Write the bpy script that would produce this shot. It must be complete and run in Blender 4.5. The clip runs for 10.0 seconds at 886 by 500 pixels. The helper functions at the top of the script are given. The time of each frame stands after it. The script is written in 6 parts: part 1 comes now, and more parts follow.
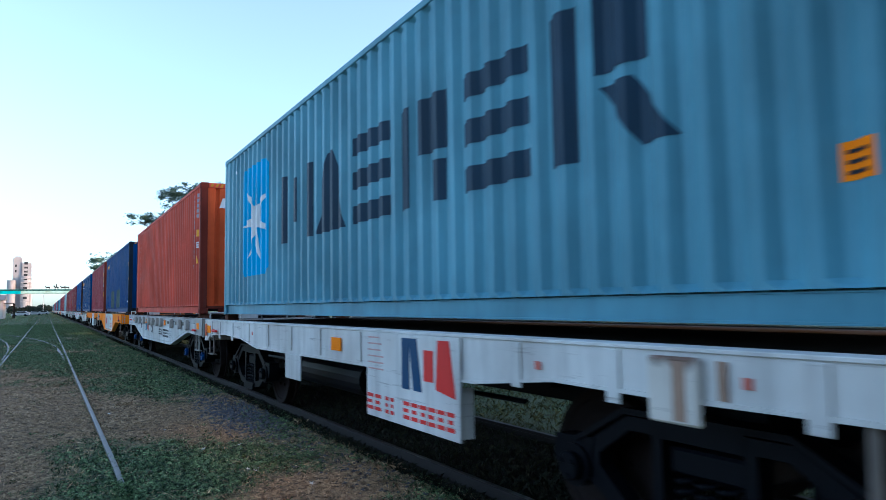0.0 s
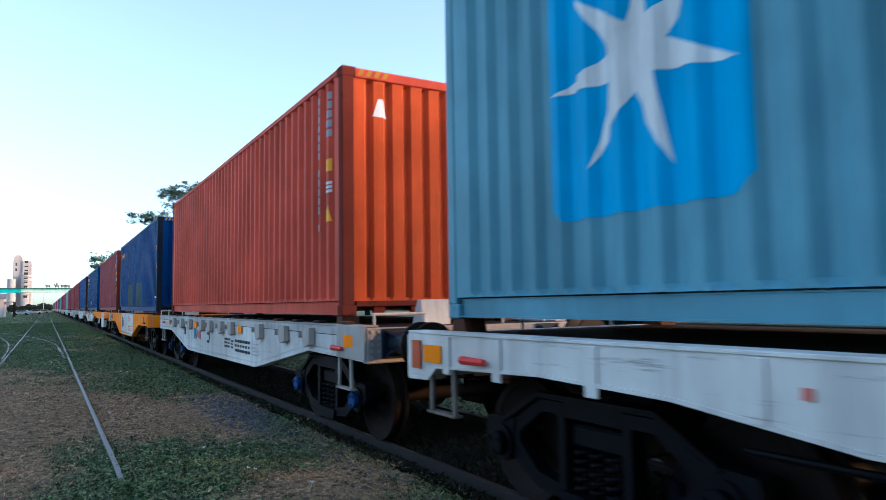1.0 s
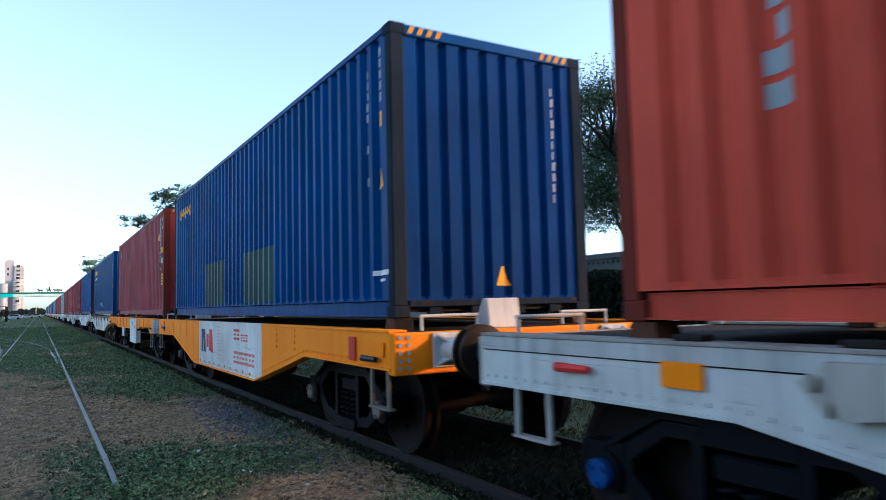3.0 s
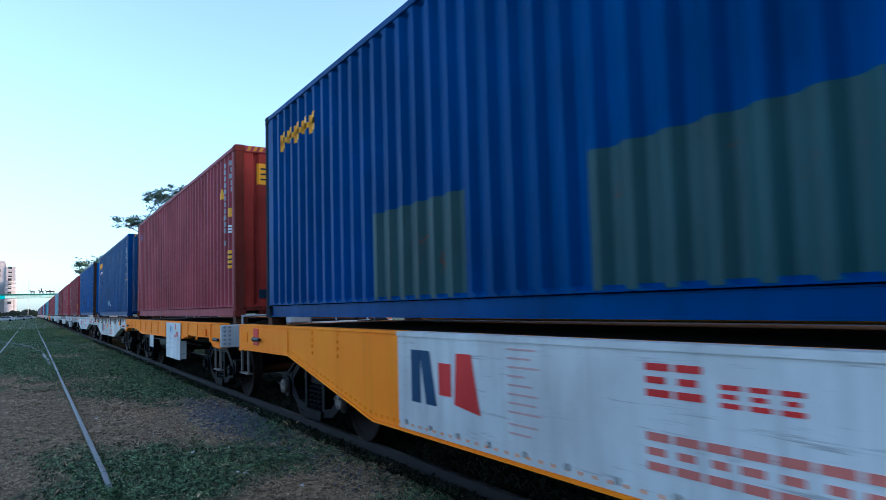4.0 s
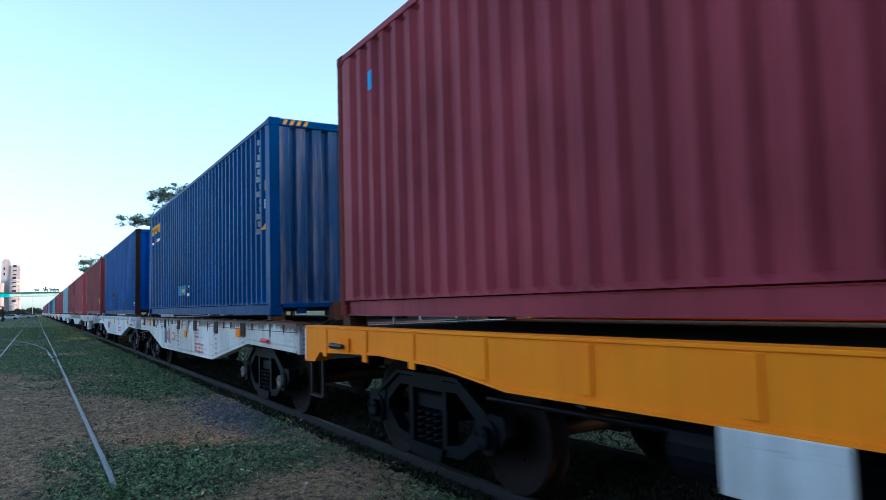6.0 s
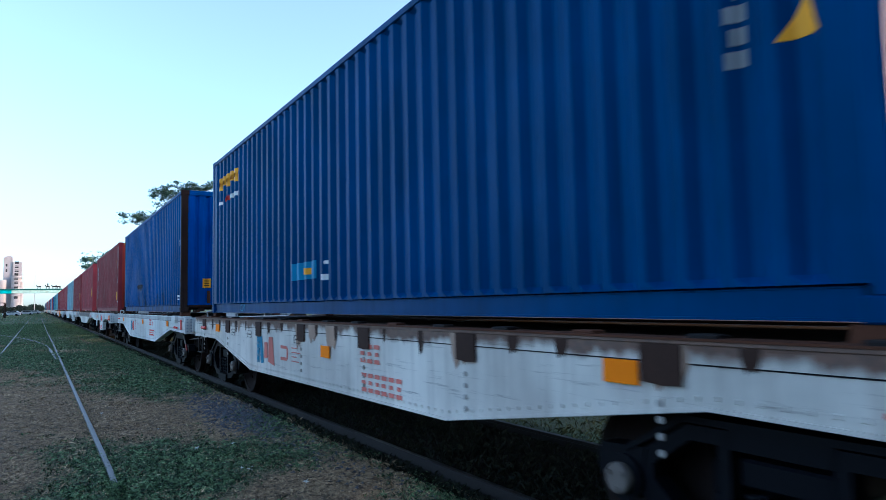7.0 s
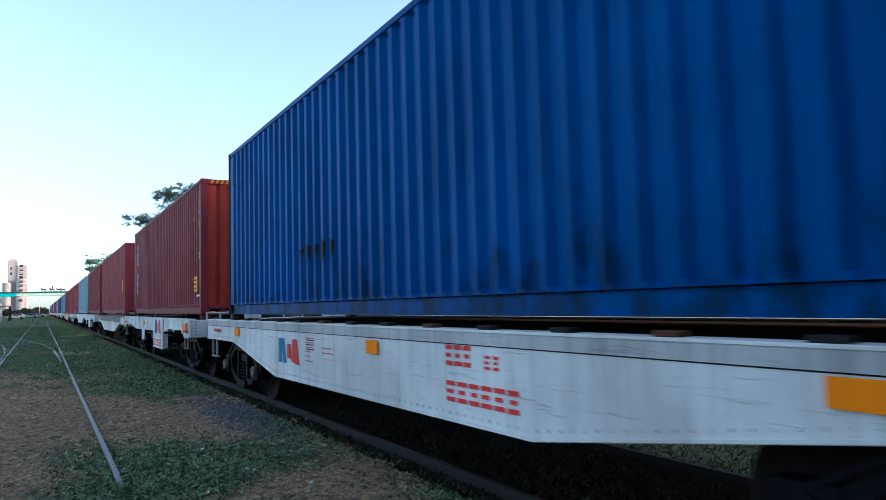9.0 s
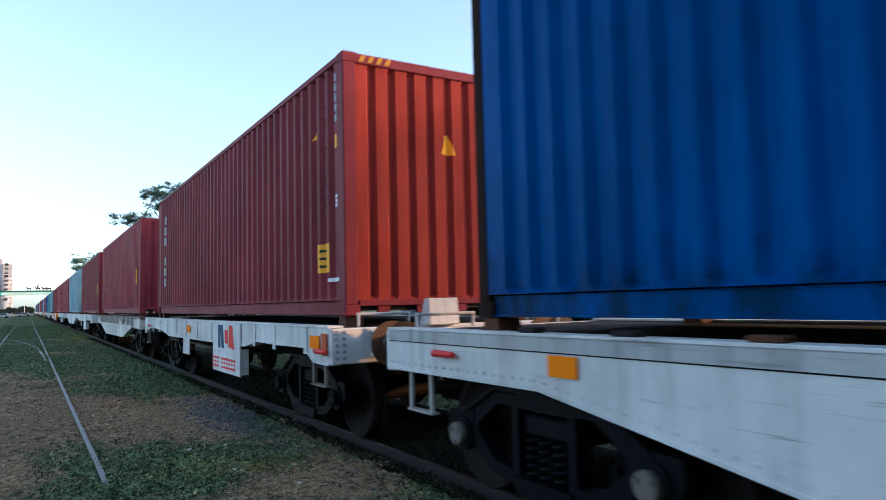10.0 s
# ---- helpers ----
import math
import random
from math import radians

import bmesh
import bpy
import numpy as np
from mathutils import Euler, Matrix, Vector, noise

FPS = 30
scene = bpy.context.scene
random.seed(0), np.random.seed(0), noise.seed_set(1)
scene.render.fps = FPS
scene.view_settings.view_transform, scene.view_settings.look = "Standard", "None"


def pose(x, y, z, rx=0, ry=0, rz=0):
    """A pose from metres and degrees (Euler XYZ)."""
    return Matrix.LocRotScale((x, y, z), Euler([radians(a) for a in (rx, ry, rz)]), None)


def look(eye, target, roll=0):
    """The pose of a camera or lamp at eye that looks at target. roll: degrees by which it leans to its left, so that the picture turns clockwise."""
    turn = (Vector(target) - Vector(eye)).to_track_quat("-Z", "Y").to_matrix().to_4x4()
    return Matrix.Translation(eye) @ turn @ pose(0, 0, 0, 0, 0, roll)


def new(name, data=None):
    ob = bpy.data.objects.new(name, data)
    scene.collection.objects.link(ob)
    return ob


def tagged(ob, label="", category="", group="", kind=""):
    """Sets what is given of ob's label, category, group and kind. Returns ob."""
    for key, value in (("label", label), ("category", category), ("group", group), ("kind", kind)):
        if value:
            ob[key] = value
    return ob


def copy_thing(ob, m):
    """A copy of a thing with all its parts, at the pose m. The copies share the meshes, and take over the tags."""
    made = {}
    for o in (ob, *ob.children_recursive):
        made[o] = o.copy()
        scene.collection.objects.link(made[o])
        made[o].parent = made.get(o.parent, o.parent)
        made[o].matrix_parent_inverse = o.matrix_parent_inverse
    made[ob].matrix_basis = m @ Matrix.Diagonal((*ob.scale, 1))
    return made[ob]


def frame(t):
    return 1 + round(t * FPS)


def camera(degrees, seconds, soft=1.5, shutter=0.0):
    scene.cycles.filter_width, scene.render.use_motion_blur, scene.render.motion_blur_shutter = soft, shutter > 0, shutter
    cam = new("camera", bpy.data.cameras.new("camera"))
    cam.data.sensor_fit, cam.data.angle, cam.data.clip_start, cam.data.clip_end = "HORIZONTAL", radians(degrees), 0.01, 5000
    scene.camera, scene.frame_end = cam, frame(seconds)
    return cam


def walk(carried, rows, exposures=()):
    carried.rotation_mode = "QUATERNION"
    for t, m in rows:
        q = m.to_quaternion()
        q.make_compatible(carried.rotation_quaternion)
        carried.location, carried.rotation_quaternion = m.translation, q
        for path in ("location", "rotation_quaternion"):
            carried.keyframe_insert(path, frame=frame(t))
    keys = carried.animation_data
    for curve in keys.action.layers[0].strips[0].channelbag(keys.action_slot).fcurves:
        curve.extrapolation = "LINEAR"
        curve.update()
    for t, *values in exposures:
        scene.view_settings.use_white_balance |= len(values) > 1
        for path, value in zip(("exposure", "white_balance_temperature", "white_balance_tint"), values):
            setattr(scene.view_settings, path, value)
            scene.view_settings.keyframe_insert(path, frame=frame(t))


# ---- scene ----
# ---- camera ----
CAM_Z = 1.6
cam = camera(65.96, 10.0, soft=0.6, shutter=0.18)
CAM_ROWS = [
    (0.0, -30.057, 4.544, 0.860), (0.5, -29.954, 4.500, 0.959), (1.0, -30.037, 4.447, 0.835),
    (1.5, -30.086, 4.487, 1.035), (2.0, -30.063, 4.529, 1.323), (3.5, -30.757, 4.494, 1.419),
    (4.0, -30.985, 4.508, 1.540), (4.5, -31.212, 4.438, 1.383), (5.0, -30.954, 4.438, 1.438),
    (6.5, -30.655, 4.313, 1.505), (7.0, -30.607, 4.333, 1.132), (7.5, -30.587, 4.288, 1.295),
    (8.0, -30.516, 4.292, 1.440), (8.5, -30.388, 4.315, 1.436), (9.0, -30.305, 4.314, 1.573),
    (9.5, -30.660, 4.283, 1.305), (10.0, -31.213, 4.342, 1.369)]
walk(cam, [(t, pose(0, 0, CAM_Z, 90 + pitch, roll, yaw)) for t, yaw, pitch, roll in CAM_ROWS],
     exposures=[(0.0, 1.59, 5190, 4), (0.8, 1.61, 5340, 4), (1.5, 1.64, 5510, 4), (2.1, 1.65, 5540, 4), (3.5, 1.55, 5080, 4), (4.0, 1.51, 4880, 4),
                (4.5, 1.53, 5030, 4), (5.2, 1.57, 5180, 4), (6.5, 1.57, 5010, 4), (7.0, 1.55, 4930, 4), (8.0, 1.57, 5110, 4), (9.0, 1.59, 5340, 4), (10.0, 1.59, 5490, 4)])

# ---- light: a clear evening sky, with a low warm sun on the far side of the train ----
SUN_EL, SUN_AZ = 12.0, 118.0          # azimuth clockwise from the track's far end
world = bpy.data.worlds.new("dusk_sky")
scene.world = world
world.use_nodes = True
wn, wl = world.node_tree.nodes, world.node_tree.links
sky = wn.new("ShaderNodeTexSky")
sky.sky_type, sky.sun_disc = "NISHITA", False
sky.sun_elevation, sky.sun_rotation = radians(SUN_EL), radians(SUN_AZ)
sky.air_density, sky.dust_density, sky.ozone_density = 1.0, 1.0, 2.7
wn["Background"].inputs["Strength"].default_value = 0.15
pale = wn.new("ShaderNodeHueSaturation")       # thin evening haze takes some of the sky's colour
pale.inputs["Saturation"].default_value = 0.62
wl.new(sky.outputs["Color"], pale.inputs["Color"])
wl.new(pale.outputs["Color"], wn["Background"].inputs["Color"])
sun_data = bpy.data.lights.new("sun", "SUN")
sun_data.energy, sun_data.angle, sun_data.color = 1.8, radians(3), (1.0, 0.46, 0.17)
sun = new("sun", sun_data)
sa, se = radians(SUN_AZ), radians(SUN_EL)
sun.matrix_world = look((math.sin(sa) * math.cos(se) * 50, math.cos(sa) * math.cos(se) * 50, math.sin(se) * 50), (0, 0, 0))

# ---- plan ----
SIDE = 2.875                 # the containers' near side
MID = SIDE + 1.219           # the middle of the track
GAUGE = 1.676
RAIL_TOP = 0.11
BOX_Z = 1.474                # the containers' underside
LEN, WID, HIGH = 12.192, 2.438, 2.896
SPEED, SHIFT = 8.282, 0.973  # train: metres a second, and the first container's front at 0 s
PITCHES = [14.541, 15.121, 13.919, 14.792, 15.517, 14.699, 15.6, 14.1, 15.3, 14.2]
N_WAGONS = 30
STARTS = [0.0]
for i in range(N_WAGONS - 1):
    STARTS.append(STARTS[-1] + (PITCHES[i] if i < len(PITCHES) else 14.6))
MOVING = []                  # (thing, first y, z)
SPINNING = []                # (wheelset, its place on its bogie)


# ---- materials ----
def nodes_of(name, rough=0.6, metal=0.0, spec=0.5):
    m = bpy.data.materials.new(name)
    m.use_nodes = True
    b = m.node_tree.nodes["Principled BSDF"]
    b.inputs["Roughness"].default_value, b.inputs["Metallic"].default_value = rough, metal
    b.inputs["Specular IOR Level"].default_value = spec
    return m, m.node_tree.nodes, m.node_tree.links, b


def noise_node(n, l, vec, scale, detail=4.0, rough=0.6):
    t = n.new("ShaderNodeTexNoise")
    t.inputs["Scale"].default_value, t.inputs["Detail"].default_value = scale, detail
    t.inputs["Roughness"].default_value = rough
    if vec is not None:
        l.new(vec, t.inputs["Vector"])
    return t.outputs["Fac"]


def ramp(n, l, fac, lo, hi):
    r = n.new("ShaderNodeMapRange")
    r.inputs["From Min"].default_value, r.inputs["From Max"].default_value = lo, hi
    l.new(fac, r.inputs["Value"])
    return r.outputs["Result"]


def mix(n, l, fac, a, b, mode="MIX"):
    x = n.new("ShaderNodeMix")
    x.data_type, x.blend_type = "RGBA", mode
    for socket, v in (("Factor_Float", fac), ("A_Color", a), ("B_Color", b)):
        s = [i for i in x.inputs if i.identifier == socket][0]
        if isinstance(v, (float, int)):
            s.default_value = v
        elif isinstance(v, tuple):
            s.default_value = (*v, 1)
        else:
            l.new(v, s)
    return [o for o in x.outputs if o.identifier == "Result_Color"][0]


def bump(n, l, b, height, strength, distance):
    u = n.new("ShaderNodeBump")
    u.inputs["Strength"].default_value, u.inputs["Distance"].default_value = strength, distance
    l.new(height, u.inputs["Height"])
    l.new(u.outputs["Normal"], b.inputs["Normal"])


def mapped(n, l, scale):
    c, g = n.new("ShaderNodeTexCoord"), n.new("ShaderNodeMapping")
    g.inputs["Scale"].default_value = scale
    l.new(c.outputs["Object"], g.inputs["Vector"])
    return g.outputs["Vector"]


def painted(name, colour, rough=0.45, dirt=0.35, rust=0.12, dirt_colour=(0.05, 0.045, 0.04), rust_colour=(0.10, 0.035, 0.015), fade=0.25, spec=0.16, runs=0.0, grime=0.0, scratch=0.0, tint=(1, 1, 1)):
    """Weathered paint on steel: faded patches, running streaks of dirt, specks of rust, dents."""
    m, n, l, b = nodes_of(name, rough, 0.0, spec)
    b.inputs["Specular Tint"].default_value = (*tint, 1)
    plain = mapped(n, l, (1, 1, 1))
    streak = mapped(n, l, (7, 7, 0.55))
    big = noise_node(n, l, plain, 0.7, 5)
    fine = noise_node(n, l, plain, 22, 6, 0.7)
    run = noise_node(n, l, streak, 1.0, 5, 0.65)
    pale = tuple(min(1, c * 1.3 + 0.001) for c in colour)
    dull = tuple(c * (1 - fade) for c in colour)
    c = mix(n, l, ramp(n, l, big, 0.3, 0.7), dull, pale)
    k = n.new("ShaderNodeMath")
    k.operation = "MULTIPLY"
    l.new(ramp(n, l, run, 0.48, 0.78), k.inputs[0])
    k.inputs[1].default_value = dirt
    c = mix(n, l, k.outputs[0], c, dirt_colour)
    r1 = n.new("ShaderNodeMath")
    r1.operation = "MULTIPLY"
    spots = noise_node(n, l, plain, 3.1, 9, 0.75)
    l.new(ramp(n, l, spots, 0.70 - 0.14 * rust, 0.74 - 0.12 * rust), r1.inputs[0])
    r1.inputs[1].default_value = min(1.0, 0.4 + rust)
    c = mix(n, l, r1.outputs[0], c, rust_colour)
    if grime:
        # dark mould that creeps up from the lower edge
        co, sep = n.new("ShaderNodeTexCoord"), n.new("ShaderNodeSeparateXYZ")
        l.new(co.outputs["Object"], sep.inputs[0])
        add = n.new("ShaderNodeMath")
        add.operation = "SUBTRACT"
        l.new(noise_node(n, l, mapped(n, l, (3.2, 3.2, 1.6)), 1.0, 6, 0.65), add.inputs[0])
        l.new(ramp(n, l, sep.outputs["Z"], 0.0, 4.5), add.inputs[1])
        k3 = n.new("ShaderNodeMath")
        k3.operation = "MULTIPLY"
        l.new(ramp(n, l, add.outputs[0], 0.40, 0.56), k3.inputs[0])
        k3.inputs[1].default_value = grime
        c = mix(n, l, k3.outputs[0], c, (0.003, 0.010, 0.022))
    if scratch:
        # long scuffs and grimy patches along a wagon's side
        sc = noise_node(n, l, mapped(n, l, (1, 1.3, 26)), 1.0, 8, 0.75)
        k4 = n.new("ShaderNodeMath")
        k4.operation = "MULTIPLY"
        l.new(ramp(n, l, sc, 0.58, 0.68), k4.inputs[0])
        k4.inputs[1].default_value = scratch
        c = mix(n, l, k4.outputs[0], c, (0.14, 0.12, 0.105))
        pt = noise_node(n, l, mapped(n, l, (1, 1.1, 0.6)), 1.0, 4, 0.5)
        k5 = n.new("ShaderNodeMath")
        k5.operation = "MULTIPLY"
        l.new(ramp(n, l, pt, 0.52, 0.72), k5.inputs[0])
        k5.inputs[1].default_value = scratch * 0.8
        c = mix(n, l, k5.outputs[0], c, (0.36, 0.31, 0.27))
    if runs:
        # rust that runs down from the upper edge
        co, sep = n.new("ShaderNodeTexCoord"), n.new("ShaderNodeSeparateXYZ")
        l.new(co.outputs["Object"], sep.inputs[0])
        drop = noise_node(n, l, mapped(n, l, (2.6, 2.6, 0.9)), 1.0, 7, 0.7)
        add = n.new("ShaderNodeMath")
        add.operation = "ADD"
        l.new(ramp(n, l, sep.outputs["Z"], 1.05, 1.42), add.inputs[0])
        l.new(drop, add.inputs[1])
        k2 = n.new("ShaderNodeMath")
        k2.operation = "MULTIPLY"
        l.new(ramp(n, l, add.outputs[0], 1.31 - 0.25 * runs, 1.47 - 0.25 * runs), k2.inputs[0])
        k2.inputs[1].default_value = runs
        c = mix(n, l, k2.outputs[0], c, mix(n, l, ramp(n, l, fine, 0.3, 0.7), (0.045, 0.022, 0.015), (0.17, 0.075, 0.04)))
    l.new(c, b.inputs["Base Color"])
    rr = n.new("ShaderNodeMapRange")
    rr.inputs["To Min"].default_value, rr.inputs["To Max"].default_value = rough - 0.1, rough + 0.2
    l.new(run, rr.inputs["Value"])
    l.new(rr.outputs["Result"], b.inputs["Roughness"])
    dent = noise_node(n, l, plain, 1.6, 3, 0.5)
    bump(n, l, b, dent, 0.25, 0.03)
    return m


def rough_metal(name, colour, rough=0.6, metal=0.3, other=(0.06, 0.03, 0.02), amount=0.4, spec=0.25):
    m, n, l, b = nodes_of(name, rough, metal, spec)
    v = mapped(n, l, (1, 1, 1))
    a, f = noise_node(n, l, v, 4, 6, 0.7), noise_node(n, l, v, 40, 5, 0.7)
    k = n.new("ShaderNodeMath")
    k.operation = "MULTIPLY"
    l.new(ramp(n, l, a, 0.35, 0.7), k.inputs[0])
    k.inputs[1].default_value = amount
    c = mix(n, l, k.outputs[0], colour, other)
    c = mix(n, l, ramp(n, l, f, 0.3, 0.8), c, tuple(q * 0.6 for q in colour))
    l.new(c, b.inputs["Base Color"])
    bump(n, l, b, f, 0.3, 0.004)
    return m


PAINT = {
    "steel_blue": painted("steel_blue_paint", (0.112, 0.275, 0.352), rough=0.42, spec=0.18, dirt=0.3, rust=0.02, dirt_colour=(0.05, 0.10, 0.13)),
    "orange": painted("orange_red_paint", (0.52, 0.068, 0.038), rough=0.55, spec=0.15, dirt=0.4, rust=0.14, dirt_colour=(0.16, 0.05, 0.035), tint=(1.0, 0.62, 0.52)),
    "navy": painted("navy_blue_paint", (0.0001, 0.036, 0.155), rough=0.5, spec=0.17, dirt=0.35, rust=0.06, dirt_colour=(0.006, 0.016, 0.03), tint=(0.10, 0.55, 1.0)),
    "maroon": painted("maroon_paint", (0.25, 0.038, 0.050), rough=0.55, spec=0.2, dirt=0.38, rust=0.14, dirt_colour=(0.08, 0.02, 0.02), tint=(1.0, 0.60, 0.62)),
    "deep_blue": painted("deep_blue_paint", (0.0001, 0.037, 0.142), rough=0.45, spec=0.14, dirt=0.35, rust=0.05, dirt_colour=(0.006, 0.016, 0.03), tint=(0.15, 0.62, 1.0)),
    "bright_blue": painted("bright_blue_paint", (0.0002, 0.050, 0.205), rough=0.5, spec=0.17, grime=0.75, dirt=0.35, rust=0.07, dirt_colour=(0.006, 0.016, 0.03), tint=(0.10, 0.55, 1.0)),
    "brick_red": painted("brick_red_paint", (0.175, 0.024, 0.032), rough=0.55, spec=0.2, dirt=0.3, rust=0.05, dirt_colour=(0.09, 0.02, 0.018), tint=(1.0, 0.60, 0.62)),
    "pale_blue": painted("pale_blue_grey_paint", (0.20, 0.32, 0.38), dirt=0.2, rust=0.05),
    "teal": painted("teal_paint", (0.05, 0.20, 0.22), dirt=0.25, rust=0.08),
}
PAINT["rusty_post"] = painted("rusty_brown_paint", (0.026, 0.015, 0.012), rough=0.8, spec=0.06, dirt=0.5, rust=0.9, rust_colour=(0.040, 0.019, 0.011))
PAINT["red_post"] = painted("rusty_red_post_paint", (0.15, 0.030, 0.020), rough=0.75, spec=0.05, dirt=0.6, rust=0.8, rust_colour=(0.05, 0.02, 0.012))
# matt red and orange ends: low sun's warmth is mixed into their base
PAINT["matt_sun_red"] = painted("matt_sun_red_paint", (0.30, 0.042, 0.030), rough=0.7, spec=0.04, dirt=0.4, rust=0.35, dirt_colour=(0.09, 0.02, 0.015), rust_colour=(0.05, 0.015, 0.01))
PAINT["matt_sun_orange"] = painted("matt_sun_orange_paint", (0.55, 0.092, 0.028), rough=0.7, spec=0.04, dirt=0.4, rust=0.25, dirt_colour=(0.16, 0.05, 0.025))
PAINT["matt_blue"] = painted("matt_bright_blue_paint", (0.0002, 0.060, 0.265), rough=0.7, spec=0.02, dirt=0.35, rust=0.2, dirt_colour=(0.006, 0.016, 0.03))
PAINT["matt_navy"] = painted("matt_navy_paint", (0.004, 0.038, 0.150), rough=0.65, spec=0.05, dirt=0.4, rust=0.15, dirt_colour=(0.03, 0.04, 0.06))
PAINT["dark_post"] = painted("worn_dark_post_paint", (0.014, 0.022, 0.034), rough=0.75, spec=0.05, dirt=0.5, rust=0.7, rust_colour=(0.06, 0.03, 0.02))
# tan streaks here paint in the warm sun sheen on the end's ribs
PAINT["sheen_blue"] = painted("sun_sheen_blue_paint", (0.006, 0.045, 0.130), rough=0.5, spec=0.20, dirt=0.5, rust=0.35, dirt_colour=(0.34, 0.27, 0.22))
WAGON_WHITE = painted("white_wagon_paint", (0.62, 0.615, 0.585), rough=0.5, dirt=0.30, rust=0.05, fade=0.12, scratch=0.6)
WAGON_STAINED = painted("stained_white_wagon_paint", (0.64, 0.60, 0.53), rough=0.55, dirt=0.35, rust=0.20, runs=0.9, scratch=0.6, dirt_colour=(0.10, 0.06, 0.04), fade=0.2)
WAGON_DULL = painted("dull_white_wagon_paint", (0.57, 0.575, 0.55), rough=0.55, dirt=0.35, rust=0.12, runs=0.6, fade=0.2, scratch=0.6)
WAGON_YELLOW = painted("yellow_wagon_paint", (1.0, 0.245, 0.003), rough=0.55, spec=0.08, dirt=0.12, rust=0.04, fade=0.05, dirt_colour=(0.25, 0.10, 0.02))
WAGON_GREY = painted("grey_wagon_paint", (0.36, 0.34, 0.31), rough=0.55, dirt=0.5, rust=0.28, fade=0.2)
TRIM_STRIP = painted("grimy_beige_paint", (0.46, 0.455, 0.44), rough=0.6, dirt=0.6, rust=0.15, fade=0.25, scratch=0.5)
BOGIE = rough_metal("bogie_black", (0.0035, 0.005, 0.009), 0.5, 0.0, (0.005, 0.004, 0.004), 0.35, 0.10)
WHEEL = rough_metal("wheel_steel", (0.017, 0.012, 0.011), 0.7, 0.0, (0.014, 0.009, 0.007), 0.6, 0.1)
TREAD = rough_metal("worn_steel", (0.07, 0.065, 0.062), 0.45, 0.5, (0.1, 0.09, 0.08), 0.3)
DECK = rough_metal("dark_deck_steel", (0.010, 0.009, 0.009), 0.8, 0.0, (0.04, 0.018, 0.010), 0.35)
RUST = rough_metal("rusty_steel", (0.11, 0.04, 0.018), 0.85, 0.0, (0.03, 0.018, 0.012), 0.6)
RUST_DARK = rough_metal("dark_brown_rust", (0.055, 0.026, 0.016), 0.85, 0.0, (0.02, 0.012, 0.009), 0.6)
RAIL = rough_metal("rail_steel", (0.022, 0.019, 0.018), 0.75, 0.0, (0.025, 0.02, 0.018), 0.5)
RAIL_DULL = rough_metal("dull_siding_rail", (0.30, 0.29, 0.28), 0.55, 0.4, (0.18, 0.14, 0.11), 0.45)
WHITE_MARK = painted("white_marking", (0.75, 0.76, 0.76), dirt=0.3, rust=0.0)
BLUE_MARK = painted("dark_blue_marking", (0.012, 0.035, 0.065), dirt=0.15, rust=0.0)
SKY_MARK = painted("sky_blue_marking", (0.02, 0.32, 0.62), dirt=0.08, rust=0.0, fade=0.1)
NAVY_MARK = painted("blue_logo_marking", (0.012, 0.055, 0.13), dirt=0.1, rust=0.0)
TEAL_MARK = painted("faded_blue_logo_marking", (0.03, 0.20, 0.33), dirt=0.1, rust=0.0)
RED_MARK = painted("red_marking", (0.62, 0.035, 0.03), dirt=0.1, rust=0.0)
FADED_RED = painted("faded_red_marking", (0.58, 0.17, 0.13), dirt=0.15, rust=0.0)
BLACK_MARK = painted("black_marking", (0.012, 0.016, 0.022), dirt=0.1, rust=0.0)
GREY_MARK = painted("grey_text_marking", (0.36, 0.38, 0.40), dirt=0.1, rust=0.0)
FADED_ORANGE = painted("faded_orange_reflector", (0.45, 0.09, 0.03), dirt=0.2, rust=0.0)
DARK_PLATE = rough_metal("greasy_dark_steel", (0.018, 0.014, 0.012), 0.6, 0.0, (0.035, 0.02, 0.013), 0.5, 0.15)
DIM_MARK = painted("dull_white_marking", (0.30, 0.31, 0.33), dirt=0.6, rust=0.0)
YELLOW_MARK = painted("yellow_marking", (0.82, 0.36, 0.012), dirt=0.12, rust=0.0, fade=0.1)
WORN_YELLOW = painted("worn_yellow_stripe", (0.46, 0.21, 0.015), dirt=0.6, rust=0.3)
AMBER = painted("amber_reflector", (1.0, 0.225, 0.001), spec=0.05, rough=0.6, dirt=0.05, rust=0.0, fade=0.05)
RIVET_DARK = painted("shaded_rivet_paint", (0.34, 0.36, 0.38), dirt=0.4, rust=0.2)
PATCH = painted("grey_green_repaint", (0.016, 0.058, 0.062), dirt=0.4, rust=0.6, spec=0.2)
BLUE_PATCH = painted("light_blue_sticker", (0.03, 0.22, 0.42), dirt=0.1, rust=0.0)
STAIN = painted("dark_stain", (0.004, 0.012, 0.030), dirt=0.6, rust=0.0, spec=0.05)
CAP_BLUE = painted("blue_cap_paint", (0.006, 0.05, 0.20), dirt=0.2, rust=0.0)
CAP_PALE = painted("pale_cap_paint", (0.17, 0.145, 0.125), dirt=0.6, rust=0.1)
PALE_STEEL = painted("pale_painted_steel", (0.55, 0.55, 0.53), dirt=0.4, rust=0.15)


# ---- mesh helpers ----
def mesh_of(name, bm, smooth=False):
    bmesh.ops.recalc_face_normals(bm, faces=bm.faces[:])
    me = bpy.data.meshes.new(name)
    bm.to_mesh(me)
    bm.free()
    if smooth:
        me.shade_smooth()
    return me


